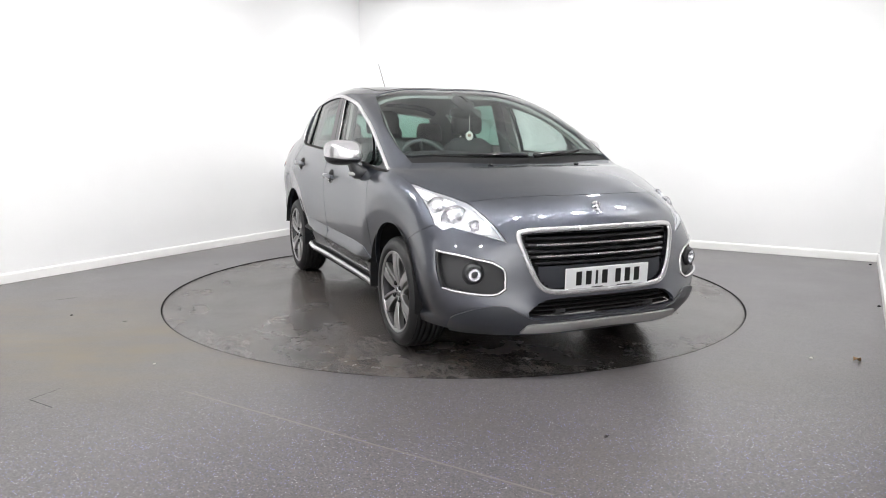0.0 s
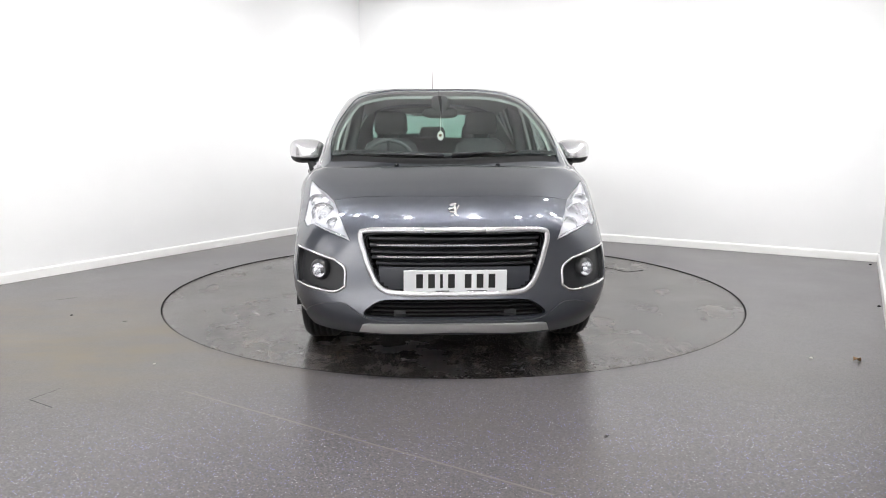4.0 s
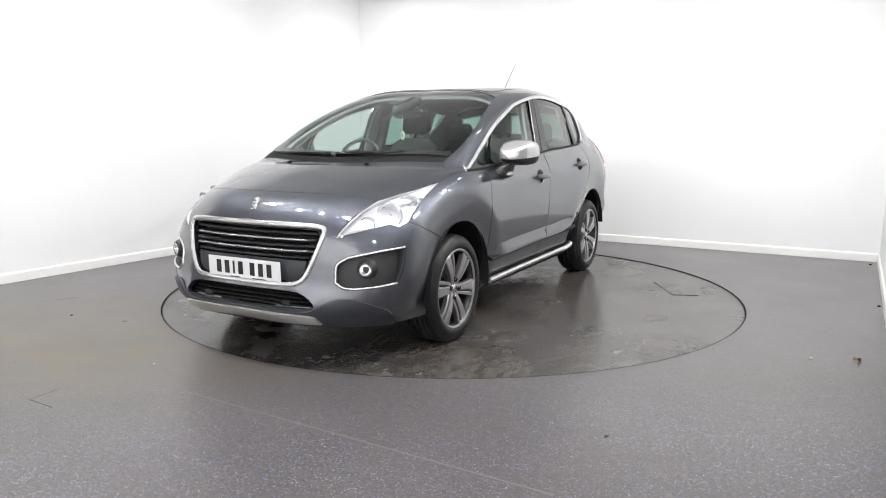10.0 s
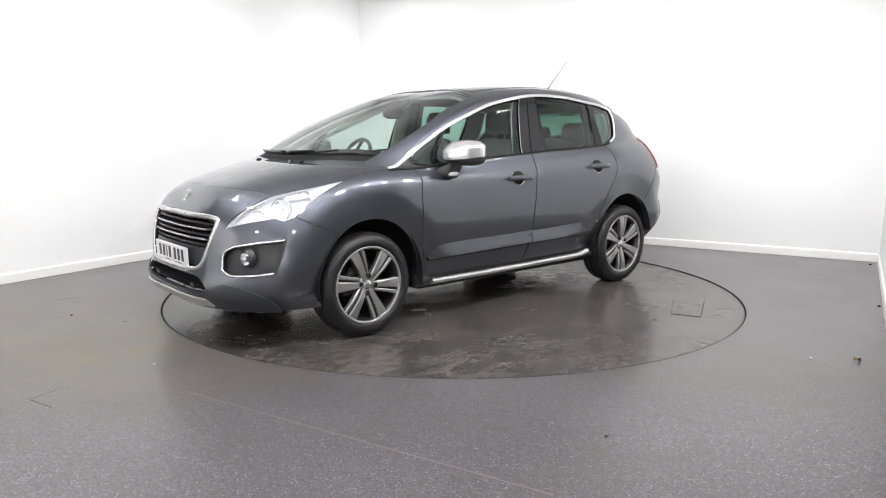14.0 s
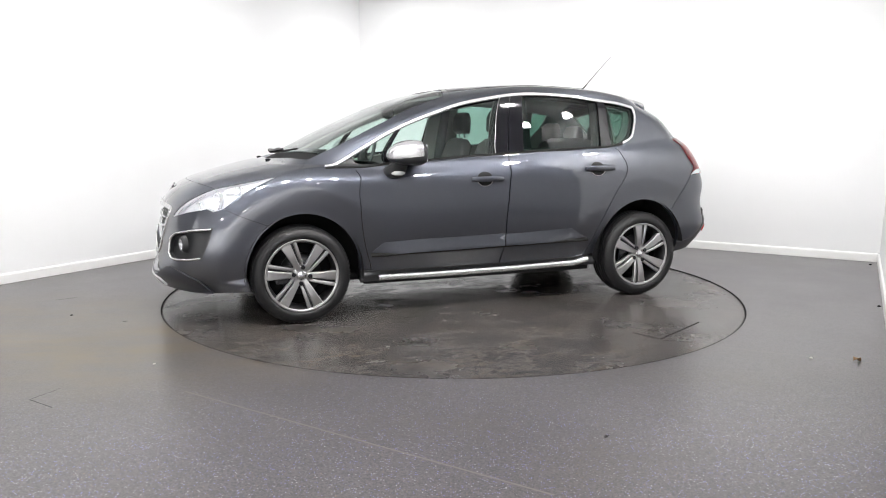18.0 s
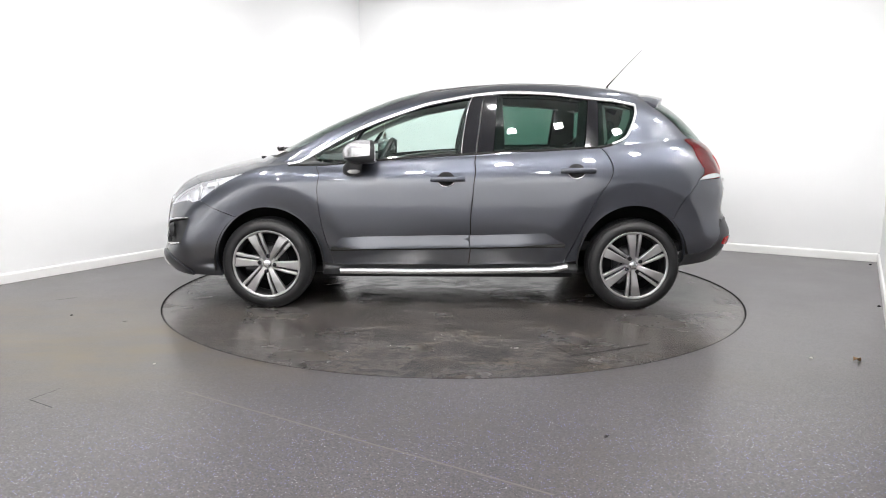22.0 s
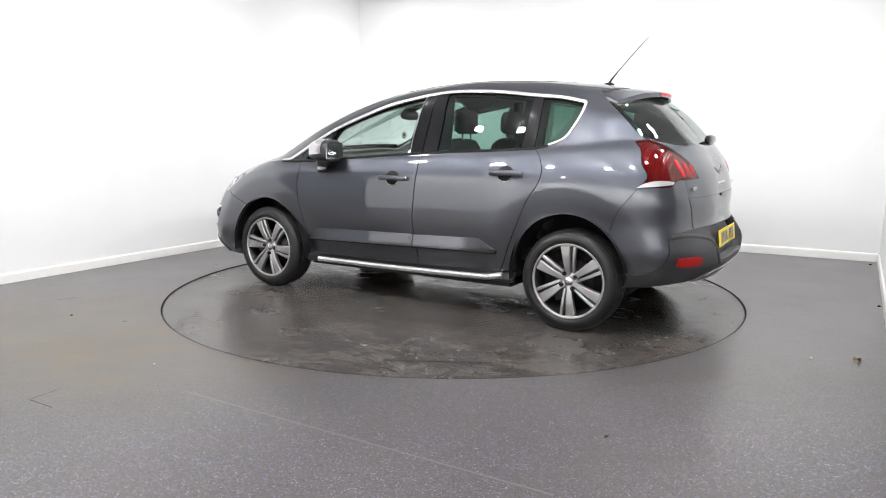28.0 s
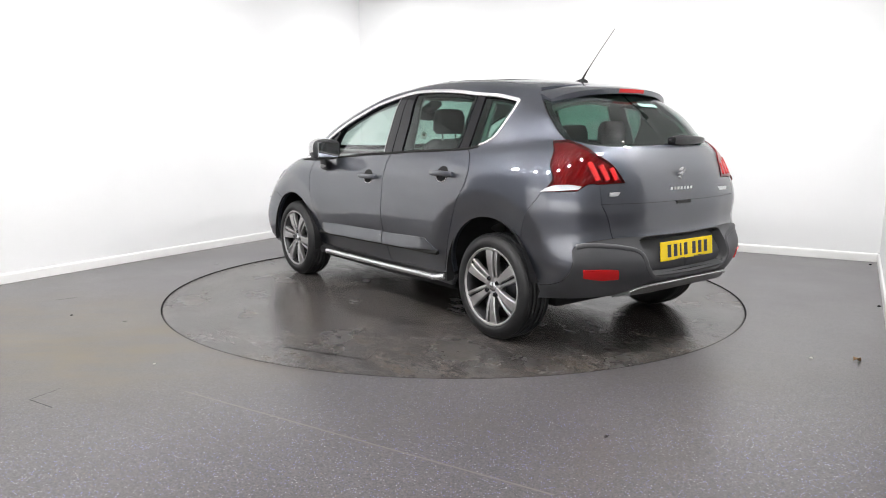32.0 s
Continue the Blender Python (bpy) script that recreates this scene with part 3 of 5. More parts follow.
def line(*pts, step=0.02):
    """A smooth run of ways through points on the body."""
    w = np.array([way(p) for p in pts])
    for k, p in enumerate(pts):
        if p[1] == 0 and p[0] != "s" and p[0] != "t":  # on the centre line
            w[k, 0] = 0.0 if w[k, 0] < LONG / 2 else LONG
    length = np.linalg.norm(np.diff(w, axis=0), axis=1).sum()
    if len(w) == 2:
        return w[0] + (w[1] - w[0]) * np.linspace(0, 1, max(2, int(length / step) + 1))[:, None]
    return spline(w, max(3, int(length / step) + 1))


def join(*runs):
    """Runs end to end as one closed outline."""
    out = []
    for r in runs:
        for p in np.asarray(r, float):
            if not out or np.hypot(*(p - out[-1])) > 0.003:
                out.append(p)
    if np.hypot(*(out[0] - out[-1])) < 0.003:
        out.pop()
    return np.array(out)


def inside(poly, pts):
    x, y = pts[:, 0], pts[:, 1]
    hit = np.zeros(len(pts), bool)
    a = poly
    b = np.roll(poly, -1, axis=0)
    for (x0, y0), (x1, y1) in zip(a, b):
        if y0 != y1:
            hit ^= ((y0 > y) != (y1 > y)) & (x < (x1 - x0) * (y - y0) / (y1 - y0) + x0)
    return hit


def shrink(poly, d):
    """The outline drawn in by d, except along the centre lines of the body."""
    area = 0.5 * np.sum(poly[:, 0] * np.roll(poly[:, 1], -1) - np.roll(poly[:, 0], -1) * poly[:, 1])
    e = np.roll(poly, -1, axis=0) - poly
    n = np.stack([-e[:, 1], e[:, 0]], 1) / (np.linalg.norm(e, axis=1)[:, None] + 1e-9) * np.sign(area)
    m = n + np.roll(n, 1, axis=0)
    m /= np.linalg.norm(m, axis=1)[:, None] + 1e-9
    out = poly + m * d
    mid = (poly[:, 0] < 1e-4) | (poly[:, 0] > LONG - 1e-4)
    out[mid, 0] = poly[mid, 0]
    top = poly[:, 1] > HIGH - 1e-4
    out[top, 1] = poly[top, 1]
    return out


def skin(outline, holes=(), gap=0.0018, lift=0.0, grid=0.035, depth=0.015, mirror=False, side=1, bulge=None):
    """A panel of the body within an outline of ways: vertices, faces and normals. depth: how far its edge is turned in."""
    from mathutils.geometry import delaunay_2d_cdt
    poly = shrink(outline, gap) if gap else outline
    holes = [shrink(h, -gap) if gap else h for h in holes]
    lo, hi = poly.min(0), poly.max(0)
    gx, gy = np.meshgrid(np.arange(lo[0] + grid / 2, hi[0], grid), np.arange(lo[1] + grid / 2, hi[1], grid))
    pts = np.stack([gx.ravel(), gy.ravel()], 1)
    keep = inside(poly, pts)
    for h in holes:
        keep &= ~inside(h, pts)
    pts = pts[keep]
    edge = np.concatenate([poly, *holes])
    if len(pts):
        far = np.ones(len(pts), bool)
        for k in range(0, len(edge), 64):
            far &= (np.linalg.norm(pts[:, None] - edge[None, k:k + 64], axis=2) > grid * 0.45).all(1)
        pts = pts[far]
    loops, n = [], 0
    for r in (poly, *holes):
        loops.append([(n + i, n + (i + 1) % len(r)) for i in range(len(r))])
        n += len(r)
    allp = np.concatenate([edge, pts]) if len(pts) else edge
    got = delaunay_2d_cdt([Vector(p) for p in allp], [e for lp in loops for e in lp], [], 0, 1e-6)
    q = np.array([tuple(v) for v in got[0]])
    tri = np.array([f for f in got[2] if len(f) == 3])
    mid = q[tri].mean(1)
    ok = inside(poly, mid)
    for h in holes:
        ok &= ~inside(h, mid)
    tri = tri[ok]
    pos, nor = sample(GRID, q), sample(NORMAL, q)
    nor /= np.linalg.norm(nor, axis=1)[:, None]
    up = np.full(len(q), lift) if bulge is None else lift + bulge(pos)
    pos = pos + nor * up[:, None]
    faces = [tuple(t) for t in tri]
    # turned-in edge
    count = {}
    for t in faces:
        for a, b in ((t[0], t[1]), (t[1], t[2]), (t[2], t[0])):
            count[(a, b)] = 1
    rim = [(a, b) for a, b in count if (b, a) not in count]
    verts, normals = list(pos), list(nor)
    if depth:
        for a, b in rim:
            if (q[a][0] < 1e-3 and q[b][0] < 1e-3) or (q[a][0] > LONG - 1e-3 and q[b][0] > LONG - 1e-3) or (q[a][1] > HIGH - 1e-3 and q[b][1] > HIGH - 1e-3):
                continue
            d = pos[b] - pos[a]
            out = np.cross(d, nor[a])
            out /= np.linalg.norm(out) + 1e-9
            k = len(verts)
            for p, m in ((a, 0), (b, 0), (b, depth), (a, depth)):
                verts.append(pos[p] - nor[p] * m)
                normals.append(out)
            faces += [(k, k + 3, k + 2), (k, k + 2, k + 1)]
    verts, normals = np.array(verts), np.array(normals)
    v0, v1, v2 = (pos[tri[:40, i]] for i in range(3))
    if (np.cross(v1 - v0, v2 - v0) * nor[tri[:40, 0]]).sum() < 0:
        faces = [f[::-1] for f in faces]
    if side < 0:
        verts, normals, faces = verts * (1, -1, 1), normals * (1, -1, 1), [f[::-1] for f in faces]
    if mirror:
        n = len(verts)
        faces = faces + [tuple(i + n for i in f[::-1]) for f in faces]
        verts, normals = np.concatenate([verts, verts * (1, -1, 1)]), np.concatenate([normals, normals * (1, -1, 1)])
    return verts, faces, normals


def panel(name, made, mat, parent, label="", bend=True):
    verts, faces, normals = made
    if name in ("front_window", "rear_side_window", "rear_quarter_window"):
        # side glass is evenly curved: flat along the car, rounder from sill to roof
        normals = np.array(normals)
        face = normals @ normals[0] > .5
        mean = normals[face].mean(0)
        off = verts[face] - verts[face].mean(0)
        normals[face] = mean / np.linalg.norm(mean) + off * (1 / 4.0, 0, 1 / 1.5)
    me = bpy.data.meshes.new(name)
    me.from_pydata([tuple(v) for v in verts], [], [tuple(int(i) for i in f) for f in faces])
    for p in me.polygons:
        p.use_smooth = True
    if bend:
        me.normals_split_custom_set_from_vertices([tuple(n / (np.linalg.norm(n) + 1e-9)) for n in normals])
    ob = new(name, me)
    me.materials.append(mat)
    ob.parent = parent
    if label:
        ob["label"] = label
    return ob


def sides(name, outline, mat, parent, label="", **kw):
    return [panel(name, skin(outline, side=k, **kw), mat, parent, label) for k in (1, -1)]


def on_body(ways, lift=0.0, side=1):
    p = sample(GRID, ways)
    n = sample(NORMAL, ways)
    n /= np.linalg.norm(n, axis=1)[:, None]
    return (p + n * lift) * (1, side, 1), n * (1, side, 1)


def strip(name, ways, width, height, mat, parent, side=1, closed=False, label="", lift=0.0, round_=3, mirror=False):
    """A moulding of rounded section laid on the body along a run of ways."""
    bm = bmesh.new()
    for sd in ((1, -1) if mirror else (side,)):
        p, n = on_body(ways, lift, sd)
        t = np.gradient(p, axis=0)
        if closed:
            t = np.roll(p, -1, axis=0) - np.roll(p, 1, axis=0)
        t /= np.linalg.norm(t, axis=1)[:, None] + 1e-9
        b = np.cross(n, t)
        k = 2 * round_ + 2
        ang = np.linspace(0, math.pi, k)
        rings = []
        for i in range(len(p)):
            rings.append([bm.verts.new(p[i] + b[i] * (-math.cos(a) * width / 2) + n[i] * (math.sin(a) ** 0.7 * height)) for a in ang])
        m = len(rings)
        for i in range(m if closed else m - 1):
            r0, r1 = rings[i], rings[(i + 1) % m]
            for j in range(k - 1):
                bm.faces.new((r0[j], r0[j + 1], r1[j + 1], r1[j]))
        if not closed:
            bm.faces.new(rings[0])
            bm.faces.new(rings[-1][::-1])
    bmesh.ops.recalc_face_normals(bm, faces=bm.faces)
    return part(name, smooth(bm, 50), mat, parent, label)


def tube(bm, pts, r, segments=8, closed=False):
    p = np.array(pts, float)
    t = np.roll(p, -1, 0) - np.roll(p, 1, 0) if closed else np.gradient(p, axis=0)
    rings = []
    ref = np.array((0.13, 0.27, 0.95))
    for i in range(len(p)):
        d = t[i] / (np.linalg.norm(t[i]) + 1e-9)
        u = np.cross(d, ref); u /= np.linalg.norm(u) + 1e-9
        w = np.cross(d, u)
        rr = r[i] if hasattr(r, "__len__") else r
        rings.append([bm.verts.new(p[i] + rr * (u * math.cos(a) + w * math.sin(a))) for a in np.linspace(0, 2 * math.pi, segments, endpoint=False)])
    m = len(rings)
    for i in range(m if closed else m - 1):
        for j in range(segments):
            bm.faces.new((rings[i][j], rings[i][(j + 1) % segments], rings[(i + 1) % m][(j + 1) % segments], rings[(i + 1) % m][j]))
    if not closed:
        bm.faces.new(rings[0][::-1]); bm.faces.new(rings[-1])
    return bm


def blob(bm, sections, segments=20, power=2.6):
    """A soft form through sections (centre, half width along u, half height along w, u, w)."""
    rings = []
    for c, a, b, u, w in sections:
        c, u, w = Vector(c), Vector(u), Vector(w)
        ring = []
        for k in range(segments):
            t = 2 * math.pi * k / segments
            ct, st = math.cos(t), math.sin(t)
            ring.append(bm.verts.new(c + u * (a * math.copysign(abs(ct) ** (2 / power), ct)) + w * (b * math.copysign(abs(st) ** (2 / power), st))))
        rings.append(ring)
    for r0, r1 in zip(rings, rings[1:]):
        for k in range(segments):
            bm.faces.new((r0[k], r0[(k + 1) % segments], r1[(k + 1) % segments], r1[k]))
    bm.faces.new(rings[0][::-1]); bm.faces.new(rings[-1])
    bmesh.ops.recalc_face_normals(bm, faces=bm.faces)
    return bm


# ---------------------------------------------------------------- car: seams
WHEEL_F, WHEEL_R, HUB_Z, ARCH = 1.3065, -1.3065, 0.326, 0.40


def arch(cx, a0, a1, r=ARCH, cz=0.335):
    n = 26
    pts = []
    for i in range(n):
        a = radians(a0 + (a1 - a0) * i / (n - 1))
        pts.append(way(("s", cx + r * 0.93 * math.cos(a), cz + r * math.sin(a))))
    return np.array(pts)


hood_front = line((1.99, 0, .928), (1.985, .11, .927), (1.945, .36, .917), (1.815, .635, .889))
lamp_inner = line((1.815, .635, .889), (1.903, .613, .857), (2.0, .585, .805), (2.088, .535, .708))
lamp_low = np.concatenate([line((2.088, .535, .708), (1.98, .673, .752), (1.88, .752, .779)), line((1.88, .752, .779), (1.846, .788, .760)), line((1.846, .788, .760), (1.782, .812, .783))])
lamp_rear = line((1.782, .812, .783), (1.722, .805, .829), (1.58, .795, .905), (1.437, .80, .968))
lamp_top = line((1.437, .80, .968), (1.494, .776, .955), (1.66, .70, .917), (1.815, .635, .889))
hood_side = line((1.437, .80, .968), (1.375, .806, .985), (1.306, .81, 1.0))
hood_rear_side = line((1.306, .81, 1.0), (1.265, .76, 1.04), (1.215, .705, 1.065))
cowl = line((1.215, .705, 1.065), (1.335, .47, 1.072), (1.425, .18, 1.073), (1.44, 0, 1.072))
screen_base = line((1.13, .706, 1.10), (1.235, .47, 1.12), (1.31, .18, 1.125), (1.33, 0, 1.125))
screen_side = line((1.13, .706, 1.10), (.975, .712, 1.17), (.738, .700, 1.292), (.514, .655, 1.396), (.24, .598, 1.50))
screen_top = line((.24, .598, 1.50), (.21, .50, 1.53), (.165, .30, 1.558), (.14, 0, 1.572))
bumper_seam = line((1.782, .812, .783), ("s", 1.66, .722), ("s", 1.525, .668))
chrome_line = line((1.135, .812, 1.016), (.831, .755, 1.166), (.531, .722, 1.314), (.30, .705, 1.40), (.148, .698, 1.449), (-.234, .685, 1.517), (-.68, .672, 1.523), (-1.02, .665, 1.49), (-1.31, .638, 1.447))
chrome_end = line((-1.31, .638, 1.447), (-1.28, .70, 1.305), (-1.215, .765, 1.21), (-1.13, .79, 1.175))
belt = line((1.135, .822, 1.016), ("s", .91, 1.03), ("s", .24, 1.084), ("s", -.184, 1.11), ("s", -.43, 1.127), ("s", -.80, 1.143), ("s", -1.03, 1.157), ("s", -1.13, 1.175))
belt_front = line((1.135, .822, 1.016), ("s", .91, 1.03))
belt_fdoor = line(("s", .91, 1.03), ("s", .24, 1.084), ("s", -.184, 1.11))
belt_rdoor = line(("s", -.184, 1.11), ("s", -.43, 1.127), ("s", -.80, 1.143), ("s", -1.035, 1.157))
door_front = line(("s", .91, 1.03), ("s", .921, .907), ("s", .912, .689), ("s", .865, .45), ("s", .83, .32))
door_mid = line(("s", -.184, 1.11), ("s", -.176, 1.02), ("s", -.166, .9), ("s", -.145, .6), ("s", -.135, .315))
door_rear = line(("s", -1.035, 1.157), ("s", -1.10, 1.09), ("s", -1.125, 1.02), ("s", -1.113, .949), ("s", -1.028, .814), ("s", -.925, .596), ("s", -.85, .42), ("s", -.81, .336))
sill_line = line(("s", .83, .32), ("s", -.135, .315))
sill_line_rear = line(("s", -.135, .315), ("s", -.81, .336))
tail_front = line((-1.655, .70, 1.200), (-1.725, .792, 1.09), (-1.775, .828, 1.0), (-1.728, .864, .934))
tail_top = line((-1.655, .70, 1.200), (-1.71, .648, 1.206))
tail_inner = line((-1.71, .648, 1.206), (-1.865, .594, 1.147), (-1.939, .517, 1.074), (-1.992, .475, .982))
tail_low = np.concatenate([line((-1.728, .864, .934), (-1.90, .765, .943)), line((-1.90, .765, .943), (-1.925, .694, .980), (-1.95, .637, .977)), line((-1.95, .637, .977), (-1.992, .475, .982))])
rear_seam = line((-1.728, .864, .934), (-1.628, .894, .795), (-1.567, .896, .66))
gate_side = line((-1.43, .570, 1.452), (-1.548, .632, 1.345), (-1.71, .648, 1.206))
gate_edge = line((-1.95, .637, .977), (-1.979, .65, .872))
gate_low = line((-1.979, .65, .872), (-2.03, .40, .868), ("r", 0, .866))
window_low = line((-1.71, .640, 1.198), (-1.80, .58, 1.182), (-1.872, .46, 1.172), (-1.90, 0, 1.172))
window_top = line((-1.435, .560, 1.452), (-1.50, .40, 1.475), (-1.535, 0, 1.49))
roof_side = line((.24, .598, 1.50), (.08, .580, 1.548), (-.12, .57, 1.575), (-.5, .565, 1.592), (-1.05, .54, 1.572), (-1.36, .505, 1.53))
roof_rear = line((-1.36, .505, 1.53), (-1.42, .30, 1.545), (-1.44, 0, 1.55))


def edge(a, b):
    """A straight run between two ways."""
    a, b = np.array(a), np.array(b)
    n = max(2, int(np.hypot(*(b - a)) / 0.03) + 1)
    return a + (b - a) * np.linspace(0, 1, n)[:, None]


def low(s_from, s_to):
    return edge((s_from, 0.0), (s_to, 0.0))


# ---------------------------------------------------------------- car: openings
def closed(*pts, step=0.015):
    w = [way(p) for p in pts]
    w = np.array(w + w[:1])
    k = np.concatenate([w[-3:-1], w, w[1:3]])
    n = max(12, int(np.linalg.norm(np.diff(w, axis=0), axis=1).sum() / step))
    full = spline(k, n * 4)
    a = int(np.argmin(np.abs(full[: n * 2] - w[0]).sum(1)))
    b = n * 2 + int(np.argmin(np.abs(full[n * 2:] - w[0]).sum(1)))
    return full[a:b:4]


grille_half = join(line((2.15, 0, .783), ("f", .30, .782), ("f", .44, .776), ("f", .483, .762), ("f", .490, .73), ("f", .470, .65), ("f", .440, .56), ("f", .40, .485), ("f", .355, .455), ("f", .28, .445), (2.2, 0, .440)))
grille_in = join(line((2.15, 0, .752), ("f", .40, .750), ("f", .448, .742), ("f", .458, .72), ("f", .44, .65), ("f", .412, .57), ("f", .375, .50), ("f", .34, .480), ("f", .26, .470), (2.2, 0, .466)))
intake_half = join(line((2.21, 0, .425), ("f", .33, .423), ("f", .39, .412), ("f", .46, .36), ("f", .455, .343), ("f", .38, .338), (2.23, 0, .333)))
fog_hole = join(line((2.122, .553, .475), (2.108, .556, .575), (2.072, .612, .617)), line((2.072, .612, .617), (1.96, .745, .645), (1.853, .832, .662)), line((1.853, .832, .662), (1.885, .842, .57), (1.934, .838, .465)), line((1.934, .838, .465), (2.03, .74, .448), (2.10, .60, .443), (2.122, .553, .475)))
recess_half = join(line(("r", 0, .671), ("r", .36, .671), ("r", .40, .66)), line(("r", .40, .66), ("r", .40, .50), ("r", .36, .468)), line(("r", .36, .468), ("r", 0, .460)))
screen = join(screen_base[::-1], screen_side, screen_top)
rear_window = join(window_top[::-1], line((-1.435, .560, 1.452), (-1.552, .624, 1.345), (-1.71, .640, 1.198)), window_low)
side_windows = join(belt, chrome_end[::-1], chrome_line[::-1])
sun_roof_run = join(line((.10, 0, 1.575), (.12, .30, 1.556), (.15, .50, 1.545), (.10, .535, 1.552)), line((.10, .535, 1.552), (-.12, .535, 1.582), (-.5, .53, 1.60), (-.95, .505, 1.585)), line((-.95, .505, 1.585), (-1.0, .42, 1.59), (-1.02, 0, 1.598)))
sun_roof = np.concatenate([sun_roof_run, [(LONG, HIGH), (0.0, HIGH)]])
arch_f, arch_r = arch(WHEEL_F - .02, 0, 180), arch(WHEEL_R + .015, 0, 180, cz=.355)

# ---------------------------------------------------------------- car
car = thing("car", "dark grey metallic five-door crossover car standing on the turntable", "car")


def inner_shell():
    """The dark inner body behind the outer panels, open at windows, arches and grille."""
    q = np.stack(np.meshgrid(np.linspace(0, LONG, NS), np.linspace(0, HIGH, NV)), 2)
    mid = (q[:-1, :-1] + q[1:, 1:]) / 2
    flat = mid.reshape(-1, 2)
    cut = np.zeros(len(flat), bool)
    for hole in (shrink(screen, .025), shrink(rear_window, .03), side_windows, shrink(np.concatenate([arch_f, low(arch_f[-1][0], arch_f[0][0])]), -.03), shrink(np.concatenate([arch_r, low(arch_r[-1][0], arch_r[0][0])]), -.03), grille_in, intake_half, fog_hole, recess_half, join(lamp_inner, lamp_low, lamp_rear, lamp_top)):
        cut |= inside(hole, flat)
    cut = cut.reshape(mid.shape[:2])
    pos = GRID - NORMAL * 0.022
    pos[:, 0, 1] = pos[:, -1, 1] = 0
    bm = bmesh.new()
    for sd in (1, -1):
        vs = [[bm.verts.new((p[0], p[1] * sd, p[2])) for p in row] for row in pos]
        for v in range(NV - 1):
            for s in range(NS - 1):
                if not cut[v, s]:
                    k = (vs[v][s], vs[v][s + 1], vs[v + 1][s + 1], vs[v + 1][s])
                    bm.faces.new(k if sd > 0 else k[::-1])
    bmesh.ops.delete(bm, geom=[v for v in bm.verts if not v.link_faces], context="VERTS")
    return smooth(bm)


part("inner_body", inner_shell(), TRIM, car, "black inner body behind the panels")


def between(run, x0, x1):
    """The part of a run whose x lies between x0 > x1, cut exactly."""
    x = sample(GRID, run)[:, 0]
    if x[0] < x[-1]:
        return between(run[::-1], x0, x1)[::-1]
    cut = lambda v: np.array([np.interp(-v, -x, run[:, 0]), np.interp(-v, -x, run[:, 1])])
    return np.concatenate([[cut(x0)], run[(x < x0 - .004) & (x > x1 + .004)], [cut(x1)]])


def cabin_lining():
    """Pillar, roof and side linings seen through the glass: smaller openings than the windows."""
    front, rear = shrink(screen, .03), shrink(rear_window, .085)
    under = [way(p) for p in ((1.15, .70, 1.07), ("s", 1.0, .95), ("s", .80, .54), ("s", -.80, .52), ("s", -.95, .88), ("s", -1.62, .90), (-1.80, .70, 1.04))]
    start, end = front[0] - (0, .05), rear[-1] - (0, .05)
    out = join([(0.0, HIGH)], front[::-1], [(0.0, start[1])], under, [(LONG, end[1])], rear[::-1], [(LONG, HIGH)])
    holes = [shrink(pane_run(.95, -.10, .93, -.16), .018), shrink(pane_run(-.29, -.95, -.33, -.98), .035), shrink(pane_run(-1.03, -1.12, -1.03, -1.28), .050)]
    return skin(out, holes=holes, gap=0, lift=-.045, depth=.018, mirror=True, grid=.05)


def pane_run(x0, x1, top0, top1):
    b, c = between(belt, x0, x1), between(chrome_line, top0, top1)
    return join(b, edge(b[-1], c[-1]), c[::-1], edge(c[0], b[0]))


panel("cabin_lining", cabin_lining(), LINING, car, "grey cloth roof and pillar lining")

# ---- body panels
kf = int(np.argmin(np.linalg.norm(arch_f - bumper_seam[-1], axis=1)))
kr = int(np.argmin(np.linalg.norm(arch_r - rear_seam[-1], axis=1)))
fender_top = line((1.135, .822, 1.016), (1.22, .82, 1.008), (1.306, .81, 1.0))
bumper_out = join(low(0, arch_f[0][0]), arch_f[:kf + 1], bumper_seam[::-1], lamp_low[::-1], lamp_inner[::-1], hood_front[::-1], edge(hood_front[0], grille_half[0]),
                  grille_half, edge(grille_half[-1], intake_half[0]), intake_half, edge(intake_half[-1], (0, 0)))
front_bumper = panel("front_bumper", skin(bumper_out, holes=[fog_hole], mirror=True, depth=.025), PAINT, car)
hood = panel("hood", skin(join(hood_front, lamp_top[::-1], hood_side, hood_rear_side, cowl, edge(cowl[-1], hood_front[0])), mirror=True), PAINT, car)
sides("front_fender", join(arch_f[kf:], door_front[::-1], belt_front[::-1], fender_top, hood_side[::-1], lamp_rear[::-1], bumper_seam), PAINT, car, depth=.03)
front_doors = sides("front_door", join(belt_fdoor, door_mid, sill_line[::-1], door_front[::-1]), PAINT, car)
rear_doors = sides("rear_door", join(belt_rdoor, door_rear, sill_line_rear[::-1], door_mid[::-1]), PAINT, car)
belt_tail = line(("s", -1.035, 1.157), ("s", -1.13, 1.175))
sides("body_side", join(hood_rear_side, screen_side, roof_side, edge(roof_side[-1], gate_side[0]), gate_side, tail_top[::-1], tail_front, rear_seam, arch_r[:kr + 1][::-1],
                        door_rear[::-1], belt_tail, chrome_end[::-1], chrome_line[::-1], fender_top), PAINT, car, depth=.03)
roof = panel("roof", skin(join(screen_top[::-1], roof_side, roof_rear, edge(roof_rear[-1], sun_roof_run[-1]), sun_roof_run[::-1], edge(sun_roof_run[0], screen_top[-1])), mirror=True), PAINT, car)
panel("glass_roof", skin(sun_roof, lift=.002, mirror=True), GLOSS_BLACK, car, "black panoramic glass roof")
panel("scuttle", skin(join(cowl, edge(cowl[-1], screen_base[-1]), screen_base[::-1]), lift=-.016, mirror=True), TRIM, car, "black plastic scuttle panel")
